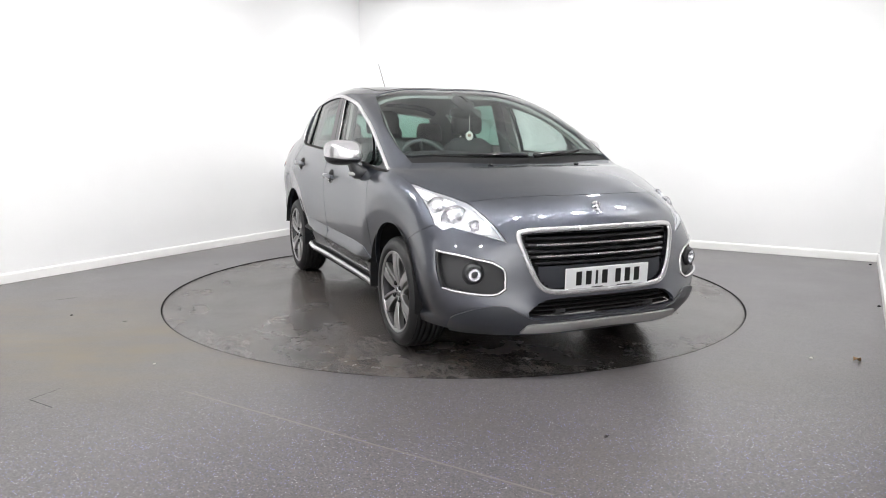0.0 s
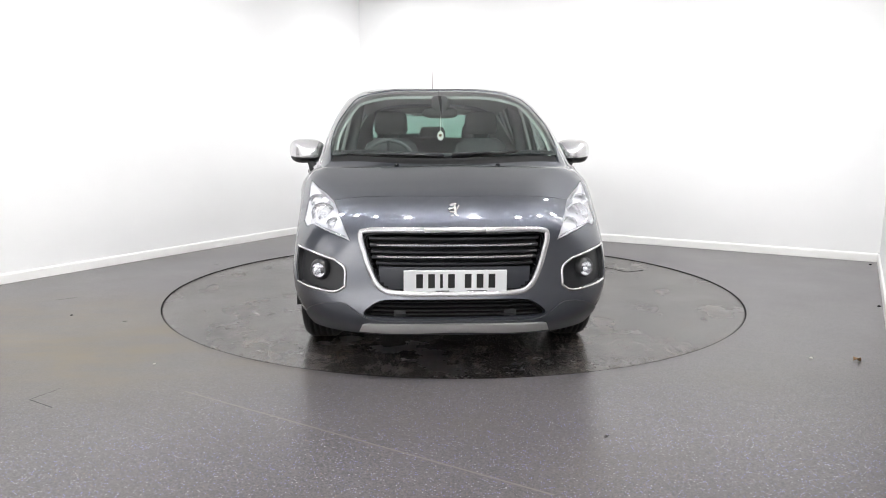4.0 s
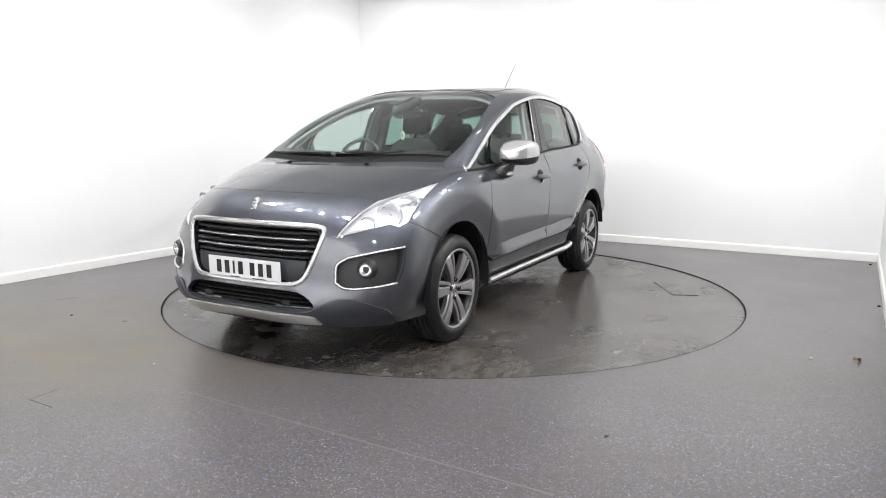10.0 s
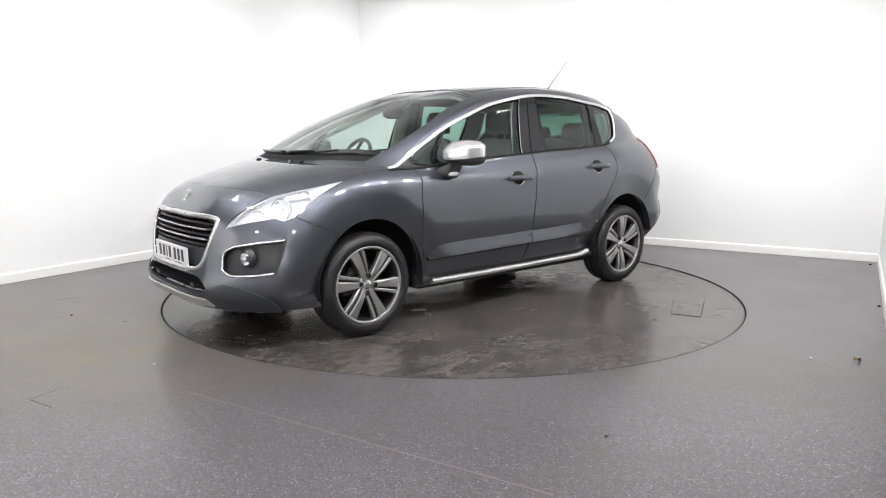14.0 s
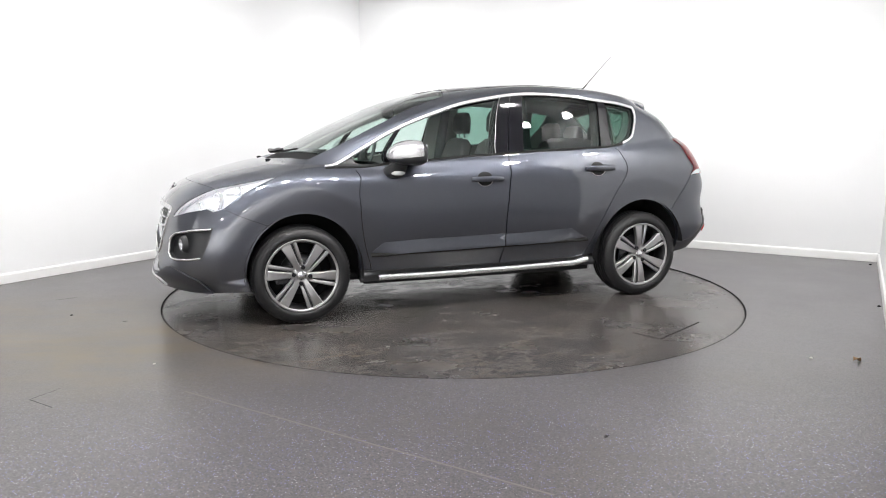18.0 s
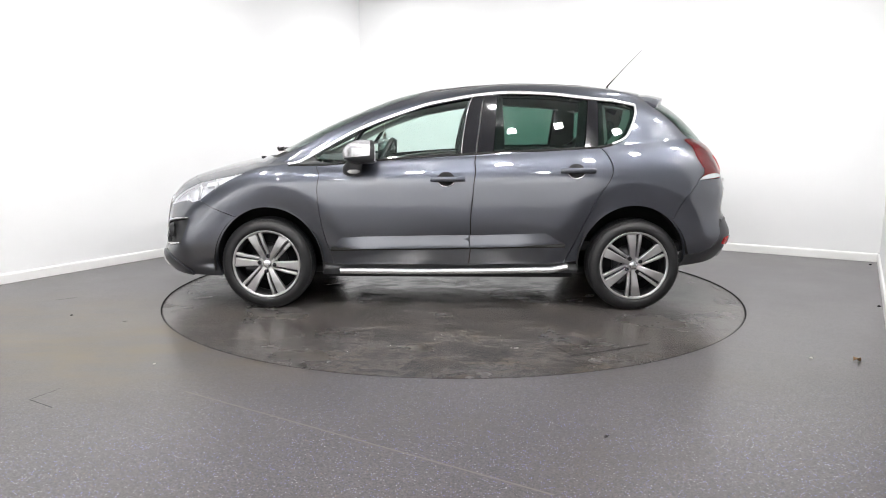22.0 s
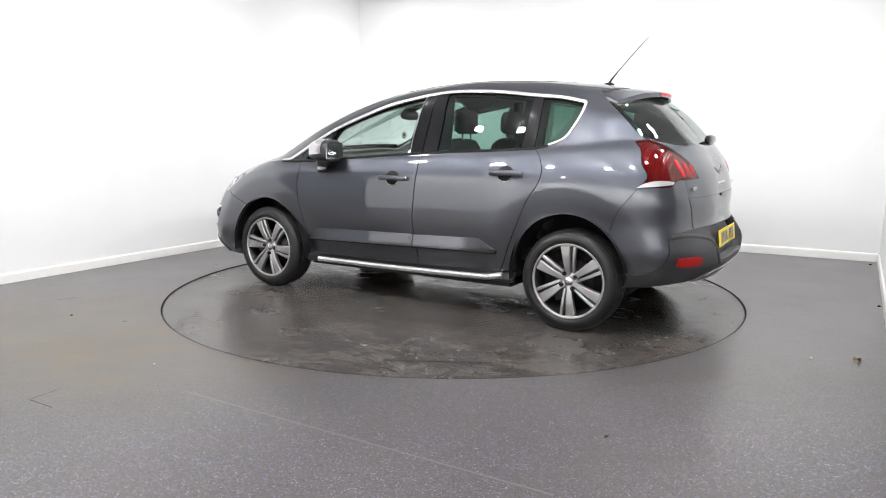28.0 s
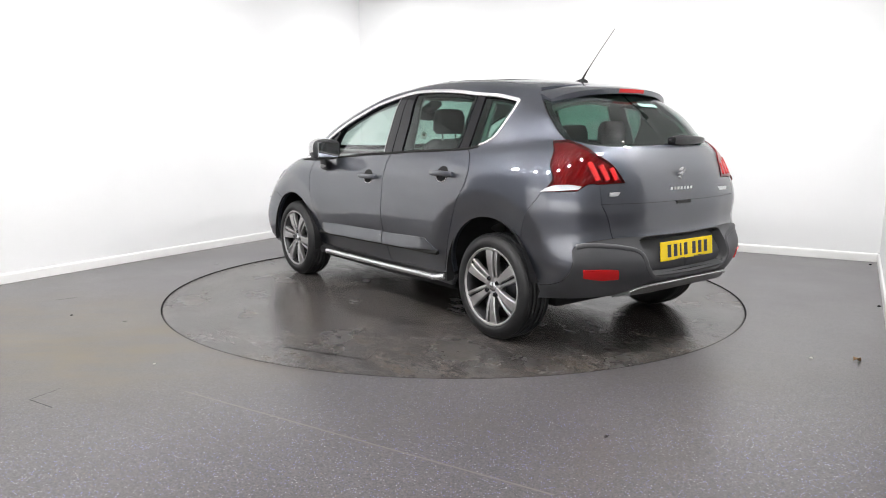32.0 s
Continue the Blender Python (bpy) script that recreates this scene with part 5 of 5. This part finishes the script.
# headlamps and fog lamps
lamp_out = join(lamp_inner, lamp_low, lamp_rear, lamp_top)
for sd in (1, -1):
    head = panel("headlamp", skin(lamp_out, side=sd, lift=.001, depth=.02, gap=.003), LAMP_CLEAR, front_bumper, "clear swept-back headlamp")
    panel("lamp_bowl", skin(shrink(lamp_out, .006), side=sd, lift=-.036, depth=0, gap=0), LAMP_GREY, head, "grey inner shell of the headlamp")
    panel("lamp_wall", skin(shrink(lamp_out, .004), holes=[shrink(lamp_out, .011)], side=sd, lift=-.004, depth=.035, gap=0), LAMP_GREY, head, "pale edge of the headlamp")
    guide = join(line((1.470, .790, .955), (1.56, .752, .932), (1.66, .710, .905), (1.76, .668, .885)), line((1.76, .668, .885), (1.76, .700, .862)), line((1.76, .700, .862), (1.66, .752, .872), (1.58, .782, .895), (1.50, .793, .925), (1.470, .790, .955)))
    panel("light_guide", skin(guide, side=sd, lift=-.014, depth=.02, gap=.001, grid=.02), LIGHT_GUIDE, head, "frosted pale light guide along the lamp")
    for run, wide in ((shrink(lamp_out, .013)[len(lamp_inner):len(lamp_inner) + len(lamp_low) - 6], .012), (shrink(lamp_out, .014)[4:len(lamp_inner) - 2], .007)):
        strip("lamp_bezel", run, wide, .006, CHROME_SATIN, head, sd, lift=-.020, label="bright bezel inside the lamp")
    for x, y, z, r in ((1.835, .715, .818, .064), (1.705, .757, .862, .056), (1.945, .648, .775, .040)):
        m = Matrix.Translation((x - .030, sd * (y - .018), z - .012)) @ Matrix.Rotation(radians(-68 * sd), 4, "Z") @ Matrix.Rotation(radians(12), 4, "X")
        bm = lathe(bmesh.new(), [(r * 1.10, .014), (r * 1.03, .020), (r * .97, .010), (r * .84, -.004), (r * .70, -.016), (r * .55, -.024), (r * .38, -.030), (r * .2, -.033)], segments=18, m=m)
        for v in bm.verts:
            v.co += Vector((noise.noise(v.co * 90), noise.noise(v.co * 90 + Vector((7, 1, 3))), noise.noise(v.co * 90 + Vector((2, 9, 5))))) * .005
        part("reflector", bm, BOWL, head, "faceted bright reflector")
        bm = lathe(bmesh.new(), [(.0, .002), (r * .20, .0), (r * .25, -.03)], segments=16, m=m)
        part("bulb_shield", smooth(bm, 60), CHROME, head)
        bm = lathe(bmesh.new(), [(r * 1.03, .020), (r * 1.12, .018), (r * 1.16, .002)], segments=32, m=m)
        part("reflector_ring", smooth(bm, 40), LAMP_SILVER, head)
    fog = panel("fog_housing", skin(fog_hole, side=sd, lift=-.028, depth=0, gap=-.01), PLASTIC, front_bumper, "black fog lamp housing")
    panel("housing_wall", skin(join(fog_hole), holes=[shrink(fog_hole, .012)], side=sd, lift=-.004, gap=0, depth=.03), PLASTIC, fog)
    ring_in = shrink(fog_hole, .009)
    k0 = int(np.argmin(np.linalg.norm(fog_hole - way((1.853, .832, .662)), axis=1)))
    k1 = int(np.argmin(np.linalg.norm(fog_hole - way((1.934, .838, .465)), axis=1)))
    frame_run = np.concatenate([ring_in[k1:], ring_in[:k0 + 1]])
    strip("fog_frame", frame_run, .013, .008, FRAME_SILVER, fog, sd, label="chrome strip round the fog lamp")
    m = Matrix.Translation((2.026, sd * .695, .55)) @ Matrix.Rotation(radians(-90 + 18 * sd), 4, "Z")
    if sd < 0:
        m = Matrix.Translation((2.026, sd * .695, .55)) @ Matrix.Rotation(radians(-90 - 18), 4, "Z")
    bm = lathe(bmesh.new(), [(.0, -.02), (.024, -.012), (.035, .012), (.037, .02)], segments=32, m=m)
    part("reflector", smooth(bm), BOWL, fog)
    bm = lathe(bmesh.new(), [(.0, .029), (.020, .027), (.033, .022), (.037, .014)], segments=32, m=m)
    part("lamp_lens", smooth(bm), LAMP_CLEAR, fog, "round clear fog lamp lens")
    bm = lathe(bmesh.new(), [(.037, .022), (.041, .020), (.050, .010), (.058, -.01)], segments=32, m=m)
    part("lamp_rim", smooth(bm), PLASTIC, fog)
    # tail lamps
    tail = panel("tail_lamp", skin(join(tail_top, tail_inner, tail_low[::-1], tail_front[::-1]), side=sd, lift=.006, depth=.03), LAMP_RED, tailgate, "red wraparound tail lamp with a clear lower part")
    panel("lamp_backing", skin(shrink(join(tail_top, tail_inner, tail_low[::-1], tail_front[::-1]), .006), side=sd, lift=-.012, depth=0, gap=0), RED_INNER, tail)
    white = join(line((-1.722, .866, .933), (-1.750, .843, .955), (-1.80, .82, .972)), line((-1.80, .82, .972), (-1.86, .78, .975), (-1.905, .735, .966)), line((-1.905, .735, .966), (-1.90, .752, .949)), line((-1.90, .752, .949), (-1.722, .866, .933)))
    panel("clear_lens", skin(white, side=sd, lift=.009, depth=.006, gap=.002), LENS_SILVER, tail, "clear reversing lamp lens")
    for k in range(3):
        y = .528 + .056 * k
        run = line(("r", y, .998), ("r", y + .004, 1.03), ("r", y + .010, 1.062 + .016 * k))
        strip("lamp_rib", run, .036, .010, LAMP_RED_BRIGHT, tail, sd, lift=.000, label="bright red upright light bar")
    refl = join(line((-1.958, .762, .520), ("r", .66, .522), ("r", .59, .515)), line(("r", .59, .515), ("r", .575, .465)), line(("r", .575, .465), ("r", .66, .462), (-1.955, .755, .470)), line((-1.955, .755, .470), (-1.958, .762, .520)))
    panel("rear_reflector", skin(refl, side=sd, lift=.012, depth=.01, gap=0), REFLECTOR, rear_bumper, "red reflector in the rear bumper")
    # washers on the hood
    p, n = on_body(np.array([way((1.44, .30, 1.055))]), 0, sd)
    bm = bmesh.new()
    blob(bm, [((p[0][0] + dx, p[0][1], p[0][2] + .004), .014 * k, .008 * k, (0, 1, 0), (0, 0, 1)) for dx, k in ((-.02, .5), (-.008, 1), (.008, 1), (.018, .4))], 10)
    part("washer_jet", smooth(bm), GLOSS_BLACK, hood)

# rear moulding: ledge and silver skid
step_run = line((-1.93, .79, .645), (-1.965, .74, .655), (-2.03, .60, .648), (-2.05, .53, .635), (-2.085, .43, .60), (-2.12, .40, .51), ("r", .33, .450), ("r", 0, .440))
strip("bumper_ledge", step_run, .030, .010, BUMPER_PLASTIC, rear_bumper, mirror=True)
skid_r = join(line(("r", 0, .425), ("r", .30, .420), ("r", .42, .408), ("r", .47, .385)), edge(way(("r", .47, .385)), (way(("r", .545, .36))[0], 0)), low(way(("r", .545, .36))[0], LONG))
panel("skid_plate", skin(skid_r, mirror=True, lift=.016, gap=0, depth=.03), SKID_GREY, rear_bumper, "satin grey skid plate under the rear bumper")
strip("skid_edge", line(("r", 0, .425), ("r", .30, .420), ("r", .42, .408), ("r", .47, .385)), .010, .005, CHROME_SATIN, rear_bumper, mirror=True, lift=.016, label="bright edge of the skid plate")
bm = bmesh.new()
box(bm, -2.056, -2.030, -.07, .07, .848, .868, .006)
part("gate_handle", bm, GLOSS_BLACK, tailgate)


# ---- spoiler, aerial, wipers
def spoiler():
    bm = bmesh.new()
    rings = []
    for y in np.linspace(-.555, .555, 41):
        f = abs(y) / .555
        xf, xr = -1.36, -1.640 + .15 * f ** 2.4
        zt = 1.560 - .040 * f ** 2 - .030 * f ** 6
        zr = 1.532 - .040 * f ** 2 - .034 * f ** 6
        th = .036 + .012 * f ** 4
        mid = (xf + xr) / 2
        sec = [(xf, zt - .004), (mid, (zt + zr) / 2 + .008), (xr + .03, zr + .004), (xr, zr - .006), (xr + .006, zr - th), (xr + .04, zr - th - .004), (mid, zr - th), (xf, zt - .05)]
        rings.append([bm.verts.new((x, y, z)) for x, z in sec])
    for r0, r1 in zip(rings, rings[1:]):
        for j in range(8):
            bm.faces.new((r0[j], r0[(j + 1) % 8], r1[(j + 1) % 8], r1[j]))
    bm.faces.new(rings[0]); bm.faces.new(rings[-1][::-1])
    bmesh.ops.recalc_face_normals(bm, faces=bm.faces)
    return smooth(bm, 50)


spoil = part("roof_spoiler", spoiler(), PAINT, tailgate, "body-coloured roof spoiler")
bm = bmesh.new()
rows = []
for y in np.linspace(-.12, .12, 9):
    x = -1.644 + .13 * (abs(y) / .575) ** 2.4
    rows.append([bm.verts.new((x + dx, y, 1.532 - .042 * (abs(y) / .575) ** 2 + dz)) for dx, dz in ((.012, -.004), (-.002, -.009), (.001, -.029), (.012, -.032))])
for r0, r1 in zip(rows, rows[1:]):
    for j in range(3):
        bm.faces.new((r0[j], r0[j + 1], r1[j + 1], r1[j]))
bmesh.ops.recalc_face_normals(bm, faces=bm.faces)
part("brake_light", bm, REFLECTOR, spoil, "red high-level brake light")
bm = bmesh.new()
blob(bm, [((-1.16, 0.0, 1.588), .006, .003, (0, 1, 0), (0, 0, 1)), ((-1.20, 0.0, 1.59), .02, .012, (0, 1, 0), (0, 0, 1)), ((-1.245, 0.0, 1.588), .024, .024, (0, 1, 0), (0, 0, 1)), ((-1.27, 0.0, 1.583), .018, .016, (0, 1, 0), (0, 0, 1))], 14)
tube(bm, [(-1.235, 0.0, 1.595), (-1.25, 0.0, 1.625), (-1.29, 0.004, 1.67)], [.010, .007, .0045])
aerial = part("aerial", smooth(bm, 60), RUBBER, roof, "black whip aerial on the roof")
bm = bmesh.new()
tube(bm, [(-1.285, 0.004, 1.665), (-1.39, .01, 1.78), (-1.505, .016, 1.90)], [.0035, .0028, .0022])
part("aerial_rod", bm, RUBBER, aerial)


for y0, y1, arm in ((.02, -.60, -.30), (.03, .44, .26)):
    sgn = 1 if y1 > 0 else -1
    w0, w1 = way((1.375, abs(y0), 1.094)), way((1.23, abs(y1), 1.096))
    run = np.array([w0 + (w1 - w0) * t for t in np.linspace(0, 1, 17)])
    p, n = on_body(run, .016, sgn)
    if sgn < 0:
        p[:3, 1] = np.linspace(.0, p[2, 1], 3)
    bm = bmesh.new()
    tube(bm, p, .007, 6)
    wp = part("wiper", smooth(bm), RUBBER, car, "black windscreen wiper")
    p2, _ = on_body(run[:10], .030, sgn)
    bm = bmesh.new()
    tube(bm, p2, np.linspace(.013, .007, 10), 8)
    part("wiper_arm", smooth(bm), GLOSS_BLACK, wp)
# rear wiper
p, n = on_body(np.array([way(("r", .02 + .43 * t if t > 0 else .02, 1.197 + .004 * t)) for t in np.linspace(0, 1, 9)]), .018, -1)
bm = bmesh.new()
blob(bm, [(tuple(q), .030 * k, .018 * k, (0, 0, 1), (1, 0, 0)) for q, k in zip(p, (.6, 1, 1.15, 1.1, 1, .9, .8, .7, .4))], 12)
part("rear_wiper", smooth(bm), GLOSS_BLACK, tailgate, "short black rear wiper under a cover")

# ---- door handles and mirrors
for k, sd in enumerate((1, -1)):
    for door, x0, x1, z in ((front_doors[k], .135, -.105, .934), (rear_doors[k], -.765, -1.005, .992)):
        ways = np.array([way(("s", x, z)) for x in np.linspace(x0, x1, 13)])
        p, n = on_body(ways, .0, sd)
        lifts = .012 + .020 * np.sin(np.linspace(.12, math.pi - .12, 13)) ** .5
        bm = bmesh.new()
        blob(bm, [(tuple(q + m * l), .0185 * f, .012 * f, (0, 0, 1), tuple(m)) for q, m, l, f in zip(p, n, lifts, (.8, .95, 1, 1, 1, 1, 1, 1, 1, 1, 1, .95, .8))], 12)
        h = part("door_handle", smooth(bm, 70), PAINT, door, "body-coloured pull handle")
        # the handle recess is flat here; its shade is put into a black patch
        xc = (x0 + x1) / 2 + .012
        cup = np.array([way(("s", xc + .060 * math.cos(a), z + .002 + .050 * math.sin(a))) for a in np.linspace(0, 2 * math.pi, 33)[:-1]])
        panel("handle_cup", skin(cup, side=sd, lift=.0022, gap=0, depth=.004, grid=.02), TRIM, door, "flat black patch for the shaded recess behind the handle")
        strip("cup_edge", cup[18:31], .005, .003, CHROME_SATIN, door, sd, lift=.002)
    # door mirror
    def mir(x, y, z):
        return (x, sd * y, z)
    secs = []
    for x, hy, hz, cy, cz in ((.505, .105, .066, .945, 1.120), (.53, .118, .078, .945, 1.121), (.58, .116, .082, .945, 1.123), (.64, .104, .076, .94, 1.122), (.69, .082, .060, .93, 1.118), (.725, .05, .036, .92, 1.11), (.738, .015, .012, .915, 1.105)):
        secs.append((mir(x, cy, cz), hy, hz, (0, 1, 0), (0, 0, 1)))
    bm = blob(bmesh.new(), secs, 36, 3.2)
    cut_lo = bm.copy()
    bmesh.ops.bisect_plane(bm, geom=bm.verts[:] + bm.edges[:] + bm.faces[:], plane_co=(.6, 0, 1.098), plane_no=(.10, 0, 1), clear_inner=True)
    bmesh.ops.bisect_plane(bm, geom=bm.verts[:] + bm.edges[:] + bm.faces[:], plane_co=(.535, 0, 1.1), plane_no=(1, 0, 0), clear_inner=True)
    shell = part("mirror_shell", smooth(cut_lo, 60), PLASTIC, front_doors[k], "black door mirror housing")
    bmesh.ops.transform(bm, matrix=Matrix.Translation(mir(.6, .945, 1.12)) @ Matrix.Diagonal((1.02, 1.03, 1.04, 1)) @ Matrix.Translation([-v for v in mir(.6, .945, 1.12)]), verts=bm.verts)
    part("mirror_cap", smooth(bm, 60), CAP_SILVER, shell, "satin chrome mirror cap")
    bm = bmesh.new()
    box(bm, .500, .506, sd * .945 - .092, sd * .945 + .092, 1.065, 1.178, .002)
    part("mirror_glass", bm, MIRROR, shell)
    bm = blob(bmesh.new(), [(mir(.70, .815, 1.0), .05, .018, (1, 0, 0), (0, 0, 1)), (mir(.69, .87, 1.0), .058, .045, (1, 0, 0), (0, 0, 1)), (mir(.665, .905, 1.015), .055, .058, (1, 0, 0), (0, 0, 1)), (mir(.64, .93, 1.07), .045, .02, (1, 0, 0), (0, 0, 1))], 18)
    part("mirror_arm", smooth(bm, 60), PLASTIC, shell)
    bm = blob(bmesh.new(), [(mir(.71, .90, .988), .008, .006, (0, 1, 0), (0, 0, 1)), (mir(.69, .915, .988), .012, .014, (0, 1, 0), (0, 0, 1)), (mir(.645, .92, .988), .012, .015, (0, 1, 0), (0, 0, 1)), (mir(.62, .915, .99), .008, .006, (0, 1, 0), (0, 0, 1))], 12)
    part("side_indicator", smooth(bm), LAMP_WHITE, shell, "clear side indicator lens")

# ---- cabin
def seat(x, y, wide, name, label):
    st = new(name)
    st.empty_display_size = .1
    st.parent = car
    st.location = (x, y, 0)
    st["label"] = label
    bm = blob(bmesh.new(), [((.30, 0, .60), wide * .44, .05, (0, 1, 0), (0, 0, 1)), ((.25, 0, .62), wide * .5, .085, (0, 1, 0), (0, 0, 1)), ((0, 0, .60), wide * .5, .09, (0, 1, 0), (0, 0, 1)), ((-.2, 0, .58), wide * .46, .08, (0, 1, 0), (0, 0, 1))], 24, 3.5)
    part("seat_base", smooth(bm, 60), FABRIC, st)
    secs = []
    for f in (0, .06, .25, .5, .75, .92, 1):
        z = .60 + .60 * f
        k = (.85, .98, 1, 1, .95, .82, .55)[(0, .06, .25, .5, .75, .92, 1).index(f)]
        secs.append(((-.20 - .17 * f, 0, z), wide * .5 * k, .065 * (1 if 0 < f < 1 else .6), (0, 1, 0), (1, 0, .25)))
    part("backrest", smooth(blob(bmesh.new(), secs, 24, 3.5), 60), FABRIC, st)
    return st


def headrest(parent, y, x=-.385, z=1.33, wide=.27):
    bm = blob(bmesh.new(), [((x - .01, y, z - .085), wide * .44, .03, (0, 1, 0), (1, 0, 0)), ((x, y, z - .06), wide * .5, .05, (0, 1, 0), (1, 0, 0)), ((x, y, z + .04), wide * .49, .052, (0, 1, 0), (1, 0, 0)), ((x - .005, y, z + .085), wide * .42, .035, (0, 1, 0), (1, 0, 0)), ((x - .008, y, z + .095), wide * .30, .015, (0, 1, 0), (1, 0, 0))], 20, 3)
    part("headrest", smooth(bm, 60), FABRIC, parent)
    for dy in (-.06, .06):
        bm = bmesh.new()
        tube(bm, [(x, y + dy, z - .2), (x, y + dy, z - .06)], .006)
        part("headrest_post", smooth(bm), CHROME, parent)


for y in (.37, -.37):
    headrest(seat(.10, y, .50, "front_seat", "dark fabric front seat"), 0)
bench = seat(-.78, 0, 1.22, "rear_bench", "dark fabric rear bench seat")
for y in (-.40, 0, .40):
    headrest(bench, y, x=-.39, z=1.245 if y else 1.215, wide=.25)
bm = bmesh.new()
rings = []
for y in np.linspace(-.70, .70, 21):
    hump = .035 * math.exp(-((y + .37) / .16) ** 2)
    edge_ = .25 * max(0, abs(y) - .45) ** 1.2
    rings.append([bm.verts.new((x - edge_, y, z)) for x, z in ((1.22, .98), (1.20, 1.055), (1.0, 1.065 + hump * .3), (.82, 1.06 + hump), (.72, 1.03 + hump), (.69, .96), (.72, .70), (.80, .55))])
for r0, r1 in zip(rings, rings[1:]):
    for j in range(7):
        bm.faces.new((r0[j], r0[j + 1], r1[j + 1], r1[j]))
bmesh.ops.recalc_face_normals(bm, faces=bm.faces)
part("dashboard", smooth(bm, 50), TRIM_GREY, car, "dark grey soft dashboard")
bm = bmesh.new()
mw = Matrix.Translation((.58, -.37, 1.03)) @ Matrix.Rotation(radians(66), 4, "Y")
tube(bm, [mw @ Vector((.185 * math.cos(a), .185 * math.sin(a), 0)) for a in np.linspace(0, 2 * math.pi, 41)[:-1]], .015, 10, True)
steer = part("steering_wheel", smooth(bm), TRIM_GREY, car, "black leather steering wheel")
bm = bmesh.new()
for a in (0, math.pi, -math.pi / 2 + math.pi):
    tube(bm, [mw @ Vector((.06 * math.cos(a + math.pi / 2), .06 * math.sin(a + math.pi / 2), .02)), mw @ Vector((.18 * math.cos(a + math.pi / 2), .18 * math.sin(a + math.pi / 2), 0))], .013)
bmesh.ops.create_uvsphere(bm, u_segments=16, v_segments=8, radius=1, matrix=mw @ Matrix.Translation((0, 0, .02)) @ Matrix.Diagonal((.075, .085, .03, 1)))
part("wheel_boss", smooth(bm), TRIM, steer)
bm = blob(bmesh.new(), [((.455, 0, 1.395), .10, .028, (0, 1, 0), (0, 0, 1)), ((.47, 0, 1.395), .125, .040, (0, 1, 0), (0, 0, 1)), ((.495, 0, 1.395), .11, .032, (0, 1, 0), (0, 0, 1)), ((.505, 0, 1.395), .06, .015, (0, 1, 0), (0, 0, 1))], 20, 3)
tube(bm, [(.49, 0, 1.41), (.45, 0, 1.46)], .012)
part("rear_view_mirror", smooth(bm, 60), TRIM, car, "black interior rear-view mirror")
bm = blob(bmesh.new(), [((.52, 0, 1.42), .04, .02, (0, 1, 0), (0, 0, 1)), ((.47, 0, 1.45), .07, .03, (0, 1, 0), (0, 0, 1)), ((.36, 0, 1.49), .06, .03, (0, 1, 0), (0, 0, 1))], 14, 3)
part("sensor_pod", smooth(bm, 60), TRIM, car)
for sd in (1, -1):
    bm = bmesh.new()
    tube(bm, [(-.16, sd * .715, .62), (-.20, sd * .70, 1.10), (-.235, sd * .615, 1.50)], [.05, .045, .04], 10)
    part("pillar_lining", smooth(bm), TRIM_GREY, car, "dark grey pillar lining")
bm = bmesh.new()
box(bm, -1.72, .75, -.70, .70, .40, .48, .02)
part("cabin_floor", bm, TRIM, car)

# medallion hung from the mirror
medal = thing("hanging_medallion", "round white and bronze medallion hung from the car's mirror", "ornament")
bm = lathe(bmesh.new(), [(.0, .004), (.018, .004), (.024, .003), (.026, 0), (.024, -.003), (.018, -.004), (.0, -.004)], segments=28, m=Matrix.Translation((0, 0, 1.232)) @ Matrix.Diagonal((1, 1, 1.25, 1)))
part("disc", smooth(bm, 60), MEDAL, medal)
bm = lathe(bmesh.new(), [(.0, .0055), (.012, .005), (.0135, 0), (.012, -.005), (.0, -.0055)], segments=20, m=Matrix.Translation((0, 0, 1.236)))
part("centre", smooth(bm, 60), BRONZE, medal, "small bronze centre")
bm = bmesh.new()
tube(bm, [(0, 0, 1.262), (0, 0, 1.37)], .0022, 6)
part("cord", bm, MEDAL, medal)


def table_angle(t):
    s = t / 32.0
    return -65.4325 - 168.2969 * s + 2.3364 * s * s


SUNK = -.0055  # the deck's height below the floor


def motions():
    times_ = [i * 1.0 for i in range(33)]
    walk(turntable, [(t, pose(0, 0, SUNK, 0, 0, table_angle(t))) for t in times_])
    walk(car, [(t, pose(0, 0, SUNK, 0, 0, table_angle(t)) @ pose(0.018, -0.122, 0)) for t in times_])
    walk(medal, [(t, pose(0, 0, SUNK, 0, 0, table_angle(t)) @ pose(0.018, -0.122, 0) @ pose(.535, 0, 0, 0, 0, 60)) for t in times_])


motions()
